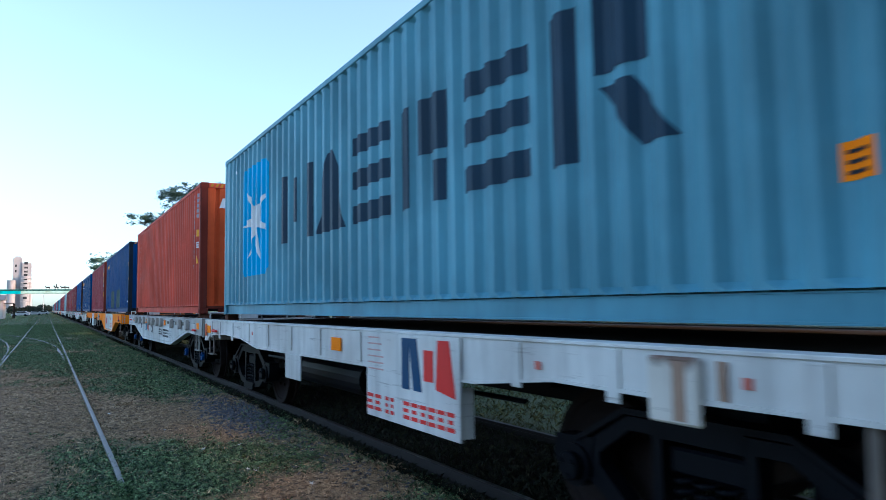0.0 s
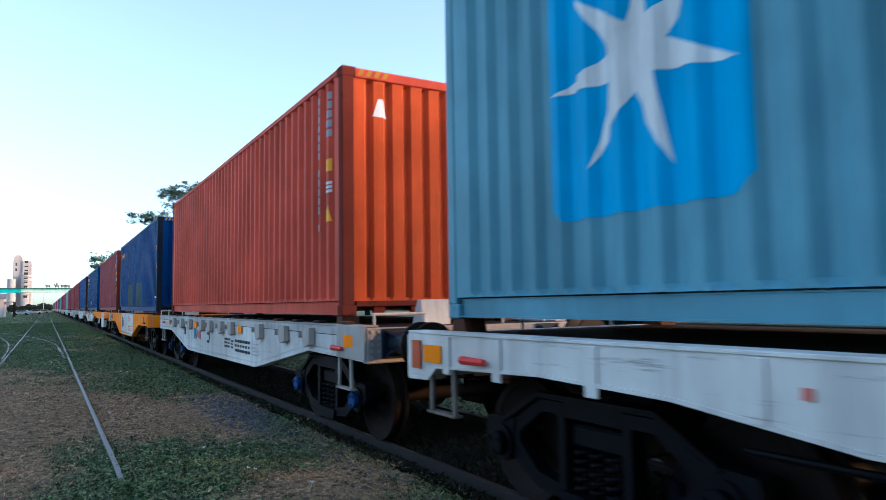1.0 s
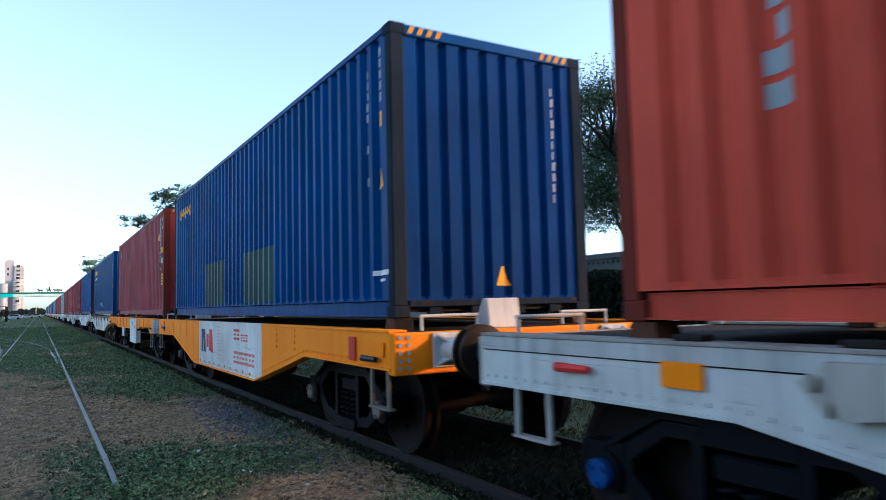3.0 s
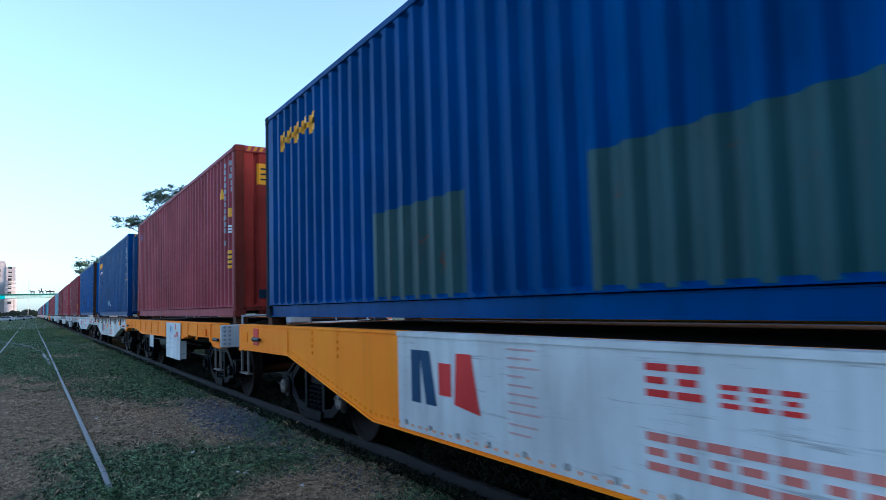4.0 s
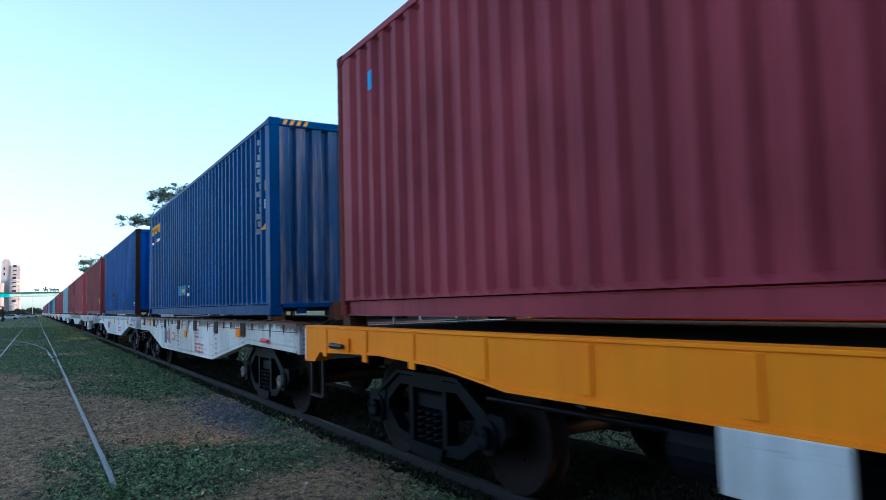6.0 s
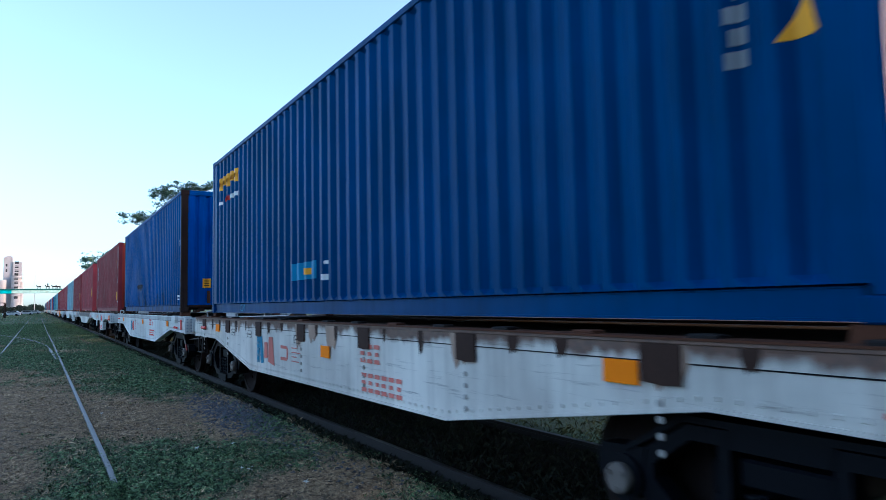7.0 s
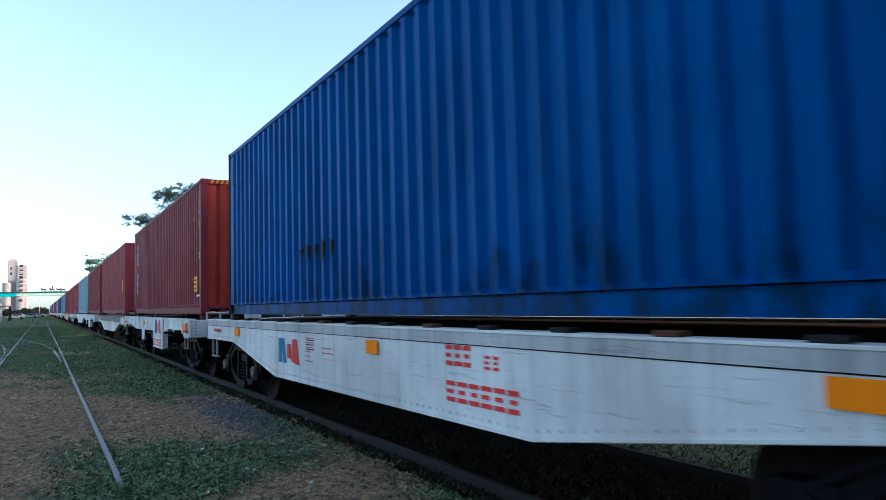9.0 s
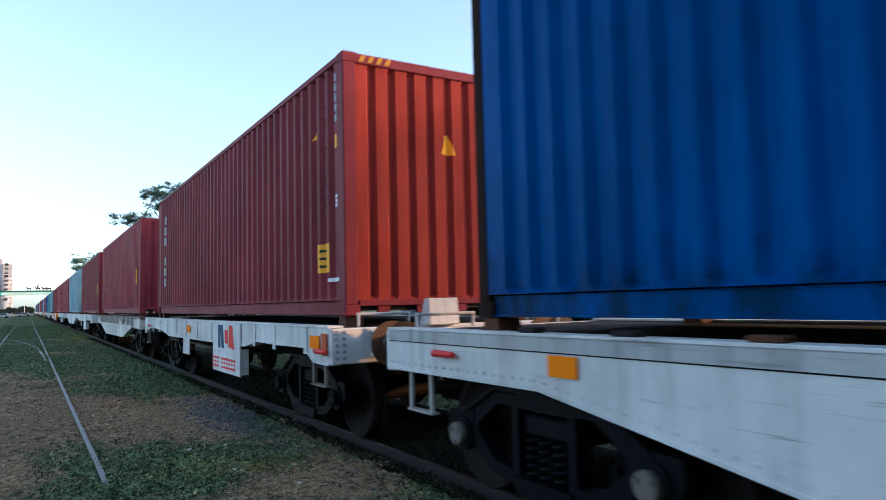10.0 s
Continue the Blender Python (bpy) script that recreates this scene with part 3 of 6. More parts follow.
AXLE_Z, WHEEL_R = 0.57, 0.46


def ring_face(bm, outline, hole, x0, x1):
    """A plate between an outline and a hole with as many corners, between x0 and x1."""
    n = len(outline)
    vs = [[bm.verts.new((x, y, z)) for y, z in pts] for x in (x0, x1) for pts in (outline, hole)]
    for i in range(n):
        j = (i + 1) % n
        bm.faces.new((vs[0][i], vs[0][j], vs[1][j], vs[1][i]))
        bm.faces.new((vs[2][i], vs[2][j], vs[3][j], vs[3][i]))
        bm.faces.new((vs[0][i], vs[0][j], vs[2][j], vs[2][i]))
        bm.faces.new((vs[1][i], vs[1][j], vs[3][j], vs[3][i]))
    return bm


def side_frame_mesh():
    """A cast truck side: arched top, two windows, a spring seat, and jaws over the axles."""
    bm = bmesh.new()
    x0, x1 = -0.06, 0.06
    for s in (-1, 1):
        ring_face(bm, [(s * 0.26, 0.93), (s * 0.52, 0.93), (s * 0.92, 0.70), (s * 0.90, 0.52), (s * 0.56, 0.33), (s * 0.26, 0.30)],
                  [(s * 0.33, 0.85), (s * 0.50, 0.85), (s * 0.76, 0.68), (s * 0.76, 0.60), (s * 0.54, 0.43), (s * 0.33, 0.40)], x0, x1)
        slab(bm, [(s * 0.80, 0.76), (s * 1.16, 0.74), (s * 1.18, 0.60), (s * 1.12, 0.52), (s * 0.86, 0.50)], x0 - 0.01, x1 + 0.02)
        rod(bm, (-0.09, s * 0.96, AXLE_Z), (0.12, s * 0.96, AXLE_Z), 0.135, 16)
    slab(bm, [(-0.27, 0.95), (0.27, 0.95), (0.27, 0.84), (-0.27, 0.84)], x0, x1)
    slab(bm, [(-0.30, 0.37), (0.30, 0.37), (0.26, 0.26), (-0.26, 0.26)], x0 - 0.03, x1 + 0.08)
    slab(bm, [(-0.52, 0.945), (0.52, 0.945), (0.94, 0.72), (0.96, 0.745), (0.53, 0.98), (-0.53, 0.98), (-0.96, 0.745), (-0.94, 0.72)], x0 - 0.025, x1 + 0.02)
    box(bm, -0.02, 0.10, -0.24, 0.24, 0.66, 0.80, bevel=0.015)
    bmesh.ops.remove_doubles(bm, verts=bm.verts[:], dist=1e-5)
    return bm


def spring_mesh():
    bm = bmesh.new()
    for y in (-0.14, 0.0, 0.14):
        turns, seg, r = 5, 10, 0.055
        pts = [(r * math.cos(a), y + r * math.sin(a), 0.38 + 0.28 * a / (2 * math.pi * turns)) for a in [i * 2 * math.pi / seg for i in range(turns * seg + 1)]]
        for a, b in zip(pts, pts[1:]):
            rod(bm, a, b, 0.015, 5)
    return bm


def wheelset_mesh():
    """Two wheels with flanges on their axle, turned about x."""
    bm = bmesh.new()
    prof = [(0.0, 0.05), (0.10, 0.05), (0.14, 0.035), (0.30, 0.02), (0.385, 0.0), (0.40, -0.012), (WHEEL_R - 0.005, -0.015), (WHEEL_R, 0.0),
            (WHEEL_R, 0.095), (WHEEL_R + 0.028, 0.105), (WHEEL_R + 0.028, 0.13), (0.40, 0.135), (0.385, 0.11), (0.14, 0.10), (0.0, 0.14)]
    seg = 40
    for s in (-1, 1):
        rings = []
        for r, w in prof:
            x = s * (GAUGE / 2 + 0.055 - w)
            rings.append([bm.verts.new((x, r * math.cos(a), r * math.sin(a))) for a in [i * 2 * math.pi / seg for i in range(seg)]] if r > 0 else [bm.verts.new((x, 0, 0))])
        for a, b in zip(rings, rings[1:]):
            for i in range(seg):
                j = (i + 1) % seg
                if len(a) == 1:
                    bm.faces.new((a[0], b[i], b[j]))
                elif len(b) == 1:
                    bm.faces.new((a[i], b[0], a[j]))
                else:
                    bm.faces.new((a[i], b[i], b[j], a[j]))
        for i in range(6):
            a = i * math.pi / 3
            x = s * (GAUGE / 2 + 0.05)
            rod(bm, (x - s * 0.03, 0.2 * math.cos(a), 0.2 * math.sin(a)), (x - s * 0.005, 0.2 * math.cos(a), 0.2 * math.sin(a)), 0.02, 8)
    rod(bm, (-1.08, 0, 0), (1.08, 0, 0), 0.075, 14)
    return bm


def cap_mesh():
    bm = rod(bmesh.new(), (-0.03, 0, 0), (0.03, 0, 0), 0.088, 20)
    for i in range(3):
        a = i * 2 * math.pi / 3 + 0.5
        rod(bm, (-0.045, 0.06 * math.cos(a), 0.06 * math.sin(a)), (0.0, 0.06 * math.cos(a), 0.06 * math.sin(a)), 0.018, 6)
    bmesh.ops.bevel(bm, geom=[e for e in bm.edges if e.calc_length() < 0.04 and abs(e.verts[0].co.x - e.verts[1].co.x) < 1e-5 and e.verts[0].co.yz.length > 0.08],
                    offset=0.008, segments=1, affect="EDGES")
    return bm


WAGON_MESH = {
    "side_frame": mesh_of("side_frame", side_frame_mesh()), "spring": mesh_of("spring", spring_mesh(), True),
    "wheelset": mesh_of("wheelset", wheelset_mesh()), "cap": mesh_of("axle_cap", cap_mesh()),
}
bm = boxed(-0.98, 0.98, -0.17, 0.17, 0.60, 0.86, bevel=0.03)
rod(bm, (0, 0, 0.8), (0, 0, 1.02), 0.22, 16)
for sx in (-1, 1):
    box(bm, sx * 0.62 - 0.1, sx * 0.62 + 0.1, -0.12, 0.12, 0.85, 0.99)
WAGON_MESH["bolster"] = mesh_of("bolster", bm)
bm = bmesh.new()
for sy in (-1, 1):
    box(bm, -0.95, 0.95, sy * 0.46 - 0.05, sy * 0.46 + 0.05, 0.44, 0.56, bevel=0.01)
    for sx in (-1, 1):
        box(bm, sx * 0.86 - 0.05, sx * 0.86 + 0.05, sy * 0.50 - 0.05, sy * 0.50 + 0.05, 0.36, 0.72, bevel=0.012)
WAGON_MESH["brake_beam"] = mesh_of("brake_beam", bm)
WAGON_MESH["cross_beam"] = mesh_of("cross_beam", boxed(-1.27, 1.27, -0.06, 0.06, 1.05, 1.315))
# buffer: a tapered shank and a domed round plate
bm = bmesh.new()
rod(bm, (0, 0, 0), (0, -0.40, 0), 0.105, 32, 0.098)
rod(bm, (0, -0.40, 0), (0, -0.53, 0), 0.075, 24)
box(bm, -0.17, 0.17, -0.025, 0.0, -0.15, 0.15, bevel=0.006)
for i in range(4):
    a = math.pi / 4 + i * math.pi / 2
    c, d = math.cos(a), math.sin(a)
    vs = [bm.verts.new((c * q + d * e, y, d * q - c * e)) for e in (-0.008, 0.008) for q, y in ((0.09, -0.02), (0.19, -0.02), (0.09, -0.17))]
    for f in ((0, 1, 2), (5, 4, 3), (0, 3, 4, 1), (1, 4, 5, 2), (2, 5, 3, 0)):
        bm.faces.new([vs[q] for q in f])
WAGON_MESH["shank"] = mesh_of("buffer_shank", bm)
bm = bmesh.new()
rod(bm, (0, -0.525, 0), (0, -0.555, 0), 0.225, 36)
rod(bm, (0, -0.555, 0), (0, -0.572, 0), 0.222, 36, 0.14)
WAGON_MESH["plate"] = mesh_of("buffer_plate", bm)
# coupler: drawbar, knuckle head
bm = boxed(-0.09, 0.09, -0.55, 0.2, 0.88, 1.04, bevel=0.02)
slab(bm, [(-0.9, 0.80), (-0.55, 0.82), (-0.5, 1.08), (-0.86, 1.1)], -0.16, 0.14)
box(bm, -0.22, -0.06, -0.95, -0.7, 0.84, 1.06, bevel=0.03)
WAGON_MESH["coupler"] = mesh_of("coupler", bm)
# a hanging step of bent flat bar
bm = bmesh.new()
for dy in (-0.17, 0.17):
    strut(bm, (dy * 0.95, 1.08), (dy, 0.71), 0.045, -0.012, 0.012)
box(bm, -0.03, 0.05, -0.20, 0.20, 0.695, 0.715, bevel=0.004)
WAGON_MESH["step"] = mesh_of("step", bm)
# a low grab rail on the deck's end
bm = bmesh.new()
rod(bm, (-0.3, 0, 0), (-0.3, 0, 0.13), 0.016, 8)
rod(bm, (0.3, 0, 0), (0.3, 0, 0.13), 0.016, 8)
rod(bm, (-0.316, 0, 0.13), (0.316, 0, 0.13), 0.016, 8)
WAGON_MESH["grab"] = mesh_of("grab_rail", bm)
# a folding stop: a bent plate on a hinge
bm = slab(bmesh.new(), [(-0.16, 0.0), (0.10, 0.0), (-0.04, 0.29), (-0.12, 0.29)], -0.19, 0.19)
bmesh.ops.bevel(bm, geom=bm.edges[:], offset=0.012, segments=1, affect="EDGES")
WAGON_MESH["stop"] = mesh_of("folding_stop", bm)
WAGON_MESH["pin"] = mesh_of("twistlock", slab(bmesh.new(), [(-0.11, 0.0), (0.11, 0.0), (0.08, 0.112), (-0.08, 0.112)], -0.10, 0.10))
WAGON_MESH["lug"] = mesh_of("deck_lug", boxed(-0.05, 0.05, -0.09, 0.09, 0.0, 0.035, bevel=0.008))
# side brackets: a folded pocket with a pointed hinge plate
bm = slab(bmesh.new(), [(-0.26, 1.13), (0.16, 1.10), (0.30, 1.20), (0.30, 1.33), (-0.26, 1.33)], -0.085, 0.0)
slab(bm, [(0.28, 1.33), (0.62, 1.24), (0.34, 1.10)], -0.05, 0.0)
rod(bm, (-0.12, 0.42, 1.24), (0, 0.42, 1.24), 0.035, 10)
WAGON_MESH["bracket"] = mesh_of("stanchion_bracket", bm)
WAGON_MESH["rivet"] = mesh_of("rivet", rod(bmesh.new(), (-0.006, 0, 0), (0.006, 0, 0), 0.020, 8))
WAGON_MESH["handle"] = mesh_of("release_handle", rod(rod(bmesh.new(), (0, -0.16, 0), (0, 0.12, 0), 0.022, 8, 0.03), (0, 0.12, 0), (0.06, 0.2, 0), 0.016, 8))


def sill_outline(kind, f, r, drop=0.42):
    """The lower edge of a wagon's side, from its front to its rear."""
    if kind == "belly":
        return [(f, 1.03), (0.85, 1.06), (3.32, 0.68), (9.05, 0.65), (11.4, 1.03), (r, 1.03)]
    if kind == "deep":
        return [(f, 1.05), (1.63, 1.06), (3.74, 0.61), (8.0, 0.605), (10.3, 1.055), (r, 1.04)]
    return [(f, 1.0), (f + drop, 1.01), (f + drop + 0.3 * min(1, drop / 0.4), 1.15), (1.4, 1.14), (2.2, 1.15), (f + 3.1, 1.06), (8.7, 1.03), (9.6, 1.13), (10.6, 1.16), (r - 0.45, 1.12), (r - 0.3, 1.02), (r, 1.01)]


def wagon(k, label, kind, f, r, paint, belly=None, brackets=False, cap=BOGIE, rusty_top=False, caps_label="", far=False, amber=(), red=None, end_white=None, bogies=(0.65, 11.6), step_at=(0.55, 0.55), end_plate=None, handle=RED_MARK, stop=PALE_STEEL, plate=DARK_PLATE, step_z=0.0, red_mat=RED_MARK, step_mat=None, rear_step=None, reach=(1.0, 1.0), buffer=PALE_STEEL):
    w = thing("flat_wagon", label, "rail wagon", "wagons of the train")
    side = SLIM_X if kind == "belly" else WIDE_X
    EDGE[w.name] = side
    low = sill_outline(kind, f, r, 0.08 if k == 0 else 0.42)
    p0 = 3.36 if kind == "deep" else f + 3.25   # the number panel's front edge
    for s in (1, -1):
        bm = slab(bmesh.new(), low + [(r, SILL_TOP), (f, SILL_TOP)], s * side, s * (side + 0.025))
        # flanges above and along the lower edge
        top = boxed(min(s * (side - 0.012), s * (side + 0.16)), max(s * (side - 0.012), s * (side + 0.16)), f, r, SILL_TOP, SILL_TOP + 0.022, bevel=0.004)
        rim = bmesh.new()
        if kind == "deep" and s == 1:
            part("panel_flange", boxed(side - 0.015, side + 0.1, 3.36, 7.5, SILL_TOP - 0.012, SILL_TOP + 0.025), belly, w, "white edge over the panel")
        for (ay, az), (by, bz) in zip(low, low[1:]):
            strut(rim, (ay, az), (by, bz), 0.022, min(s * (side - 0.012), s * (side + 0.14)), max(s * (side - 0.012), s * (side + 0.14)))
        studs = bmesh.new()
        if not far and kind != "panel" and s == 1:
            # rivets along the lower edge
            for (ay, az), (by, bz) in zip(low, low[1:]):
                n = int(math.hypot(by - ay, bz - az) / 0.11)
                for i in range(n):
                    y, z = ay + (by - ay) * (i + 0.5) / n, az + (bz - az) * (i + 0.5) / n + 0.055
                    vs = [studs.verts.new((side - 0.010 * h, y + a, z + b)) for h, e in ((0, 0.013), (1, 0.008)) for a, b in ((-e, -e), (e, -e), (e, e), (-e, e))]
                    studs.faces.new(vs[4:])
                    for q in range(4):
                        studs.faces.new((vs[q], vs[(q + 1) % 4], vs[4 + (q + 1) % 4], vs[4 + q]))
            tagged(part("rivets", studs, paint, w), kind="stuff")
        sill = part("side_sill", bm, paint, w)
        part("upper_flange", top, paint, sill)
        bmesh.ops.remove_doubles(rim, verts=rim.verts[:], dist=0.012)
        part("lower_flange", rim, paint, sill)
        if s == 1 and not far:
            if kind == "panel":
                ribs_at = [f + 0.65, f + 1.75, f + 2.6, f + 5.1, f + 6.2, f + 7.2, f + 8.2, f + 9.2, f + 10.2, f + 11.1, r - 0.6]
                for y in ribs_at:
                    part("stiffener", boxed(side - 0.016, side, y - 0.05, y + 0.05, 1.075, SILL_TOP - 0.006, bevel=0.004), paint, sill)
    if kind == "panel":
        bm = boxed(side - 0.03, side - 0.006, p0, p0 + 1.62, 0.62, SILL_TOP - 0.004, bevel=0.004)
        box(bm, side - 0.01, side + 0.10, p0 + 0.02, p0 + 0.035, 0.64, 1.0)
        box(bm, side - 0.01, side + 0.10, p0 + 1.585, p0 + 1.60, 0.64, 1.0)
        part("number_panel", bm, belly or paint, w, "white rectangular hanging panel")
        part("instruction_plate", boxed(side - 0.02, side + 0.0, p0 + 3.55, p0 + 4.12, 0.74, 1.03, bevel=0.004), belly or paint, w, "small white plate")
        part("air_tank", rod(bmesh.new(), (side + 0.5, p0 + 2.6, 0.80), (side + 0.5, p0 + 4.7, 0.80), 0.19, 18), BOGIE, w, "black brake air tank")
    if kind == "deep":
        part("number_panel", slab(bmesh.new(), [(3.36, 0.70), (3.72, 0.625), (7.5, 0.622), (7.5, SILL_TOP - 0.01), (3.36, SILL_TOP - 0.01)], side - 0.005, side - 0.001), belly, w, "large white painted panel")
        part("doubler_plate", slab(bmesh.new(), [(10.3, 1.07), (r - 0.02, 1.07), (r - 0.02, SILL_TOP - 0.02), (10.3, SILL_TOP - 0.02)], side - 0.012, side - 0.001), paint, w)
        for i, y in enumerate((2.0, 2.7, 8.8, 9.5)):
            for z in (1.12, 1.19, 1.26, 1.33):
                link("rivet", WAGON_MESH["rivet"], paint, w, at=pose(side - 0.006, y, z))
        for i in range(10):
            link("bolt", WAGON_MESH["rivet"], WAGON_GREY, w, at=pose(side - 0.011, 3.95 + i * 0.38, 0.68))
    # centre beam, cross beams, deck and headstocks
    part("centre_beam", box(boxed(-0.28, -0.06, f + 0.1, r - 0.1, 0.78, 1.315), 0.06, 0.28, f + 0.1, r - 0.1, 0.78, 1.315), BOGIE, w)
    for y in (2.6, 4.2, 6.1, 8.0, 9.6):
        link("cross_beam", WAGON_MESH["cross_beam"], BOGIE, w, at=pose(0, y, 0))
    part("deck", boxed(side + 0.165, -side - 0.165, f + 0.12, r - 0.12, 1.32, 1.356), DECK, w, "dark steel deck")
    for y, s in ((f, -1), (r, 1)):
        bm = boxed(side + 0.004, -side - 0.004, y - 0.06, y + 0.06, 1.0, SILL_TOP - 0.004, bevel=0.012)
        if not far and s == -1:
            for x in (side + 0.06, side + 0.14):
                for i in range(5):
                    link("bolt", WAGON_MESH["rivet"], RIVET_DARK, w, at=pose(x, y - 0.065, 1.06 + 0.065 * i, 0, 0, 90))
        part("headstock", bm, end_white or paint, w)
        for sx in (-1, 1):
            shank = link("buffer", WAGON_MESH["shank"], buffer if not far else BOGIE, w, "", at=pose(sx * 0.98, y + s * 0.06, 1.2, 0, 0, 0 if s == -1 else 180) @ Matrix.Diagonal((1, reach[0 if s == -1 else 1], 1, 1)))
            link("buffer_plate", WAGON_MESH["plate"], plate, shank, "worn round buffer plate")
        link("coupler", WAGON_MESH["coupler"], RUST, w, "", at=pose(0, y, 0, 0, 0, 0 if s == -1 else 180))
        if not far:
            for sx in (-1, 1):
                if step_at[0 if s == -1 else 1] is not None:
                    link("step", WAGON_MESH["step"], (rear_step if s == 1 else None) or step_mat or (WAGON_GREY if kind == "belly" else CAP_PALE), w, "bent hanging step", at=pose(sx * (-side - 0.02), y - s * step_at[0 if s == -1 else 1], step_z, 0, 0, 0 if sx == -1 else 180))
                if k in (4, 5) and s == -1 and sx == -1:
                    continue
                link("grab_rail", WAGON_MESH["grab"], PALE_STEEL, w, "", at=pose(sx * 0.82, y - s * 0.18, SILL_TOP + 0.0))
            link("brake_hose", hose_mesh(), BOGIE, w, at=pose(0.35, y, 0, 0, 0, 0 if s == -1 else 180))
    # corner pins that carry the container
    for y in (0.13, LEN - 0.13):
        for sx in (-1, 1):
            link("twistlock", WAGON_MESH["pin"], RUST, w, at=pose(sx * 1.10, y, SILL_TOP - 0.002))
    if not far:
        link("folding_stop", WAGON_MESH["stop"], stop, w, "folded container stop", at=pose(-0.25, -0.28, SILL_TOP - 0.008))
        link("release_handle", WAGON_MESH["handle"], handle, w, "release handle", at=pose(side - 0.05, -0.17, 1.13))
        link("release_handle", WAGON_MESH["handle"], handle, w, "release handle", at=pose(side - 0.05, r - 1.0, 1.2))
        part("brake_pipe", rod(rod(bmesh.new(), (side + 0.4, 3.0, 0.9), (side + 0.4, 9.5, 0.86), 0.02, 8), (0.5, f + 0.4, 1.0), (0.5, r - 0.4, 1.0), 0.02, 8), BOGIE, w)
    for spot in amber:
        y, z = spot if isinstance(spot, tuple) else (spot, 1.215)
        part("reflector", boxed(side - 0.022, side - 0.013, y - 0.13, y + 0.13, z - 0.065, z + 0.065), AMBER, w, "orange reflector")
    if red is not None:
        part("reflector", boxed(side - 0.022, side - 0.013, red - 0.07, red + 0.07, 1.09, 1.31), red_mat, w, "red reflector")
    if kind == "belly" and not far:
        # the worn strip over the seam along the upper edge
        part("upper_strip", boxed(side - 0.006, side - 0.001, f + 0.02, r - 0.02, 1.272, SILL_TOP - 0.002), WAGON_STAINED if rusty_top else TRIM_STRIP, w, "grimy upper strip over a dark seam")
        part("seam", boxed(side - 0.004, side - 0.001, f + 0.02, r - 0.02, 1.264, 1.272), BOGIE, w, "thin dark seam")
        for i in range(int((r - f - 1.0) / 0.85)):
            y = f + 0.6 + i * 0.85
            link("deck_lug", WAGON_MESH["lug"], DECK if i % 3 else RUST, w, at=pose(side + 0.06, y, SILL_TOP + 0.02))
    if end_plate:
        part("end_plate", boxed(side - 0.02, side - 0.001, f - 0.05, f + 0.72, 1.03, SILL_TOP + 0.02, bevel=0.006), end_plate, w, "grey worn end plate")
    if brackets:
        for y in (0.75, 1.75, 2.96, 4.75, 5.55, 6.5, 7.3, 8.65, 9.7, 10.8):
            link("stanchion_bracket", WAGON_MESH["bracket"], BRACKET, w, "grimy grey folded stanchion bracket", at=pose(side - 0.012, y, 0.0) @ Matrix.Diagonal((0.8, 0.45, 1, 1)))
    if rusty_top:
        part("deck_edge", boxed(side - 0.016, side + 0.15, f + 0.02, r - 0.02, SILL_TOP + 0.022, SILL_TOP + 0.034), RUST, w, "rusty upper edge")
        for i in range(7):
            y = 12.34 - 1.87 * i
            part("stake_pocket", slab(bmesh.new(), [(y - 0.13, 1.155), (y - 0.02, 1.148), (y + 0.13, 1.162), (y + 0.135, SILL_TOP - 0.002), (y - 0.135, SILL_TOP - 0.002)], side - 0.020, side - 0.0065), RUST_DARK, w, "dark rusty stake pocket")
            for j in range(4):
                link("rivet", WAGON_MESH["rivet"], BRACKET, w, at=pose(side - 0.006, y + 0.02, 0.80 + 0.085 * j))
        rng = random.Random(5)
        for y in (11.64, 11.1, 9.92, 9.32, 8.1, 7.5, 6.2, 5.6, 4.4, 3.7, 2.4, 1.9, 0.6, -0.3, -0.9):
            a, d = rng.uniform(0.03, 0.07), rng.uniform(0.10, 0.2)
            part("rust_stain", slab(bmesh.new(), [(y - a, SILL_TOP - 0.002), (y - a * 0.8, SILL_TOP - d * 0.6), (y - a * 0.4, SILL_TOP - d), (y + a * 0.1, SILL_TOP - d * 0.8), (y + a * 0.5, SILL_TOP - d * 1.1), (y + a * 0.9, SILL_TOP - d * 0.5), (y + a, SILL_TOP - 0.002)], side - 0.0085, side - 0.0065), RUST_DARK, w, "dark rust stain")
        for y, a, d in ((6.85, 0.10, 0.34), (6.35, 0.13, 0.22), (5.75, 0.16, 0.30), (3.1, 0.12, 0.28), (1.1, 0.15, 0.25), (9.75, 0.06, 0.2)):
            part("rust_stain", slab(bmesh.new(), [(y - a, SILL_TOP - 0.002), (y - a * 1.05, SILL_TOP - d * 0.4), (y - a * 0.7, SILL_TOP - d * 0.85), (y - a * 0.2, SILL_TOP - d * 0.7), (y + a * 0.3, SILL_TOP - d), (y + a * 0.8, SILL_TOP - d * 0.6), (y + a, SILL_TOP - 0.002)], side - 0.0078, side - 0.0064), FADED_RUST, w, "faded brown rust bloom")
        for y in (10.1, 9.1, 6.9):
            for q in (rect(y - 0.1, y + 0.1, 1.215, 1.222), rect(y - 0.1, y + 0.1, 1.12, 1.127), rect(y - 0.1, y - 0.09, 1.12, 1.222), rect(y + 0.09, y + 0.1, 1.12, 1.222), rect(y - 0.06, y + 0.05, 1.16, 1.175)):
                part("text_bar", slab(bmesh.new(), q, side - 0.009, side - 0.006), DARK_PLATE, w, "small dark framed text")
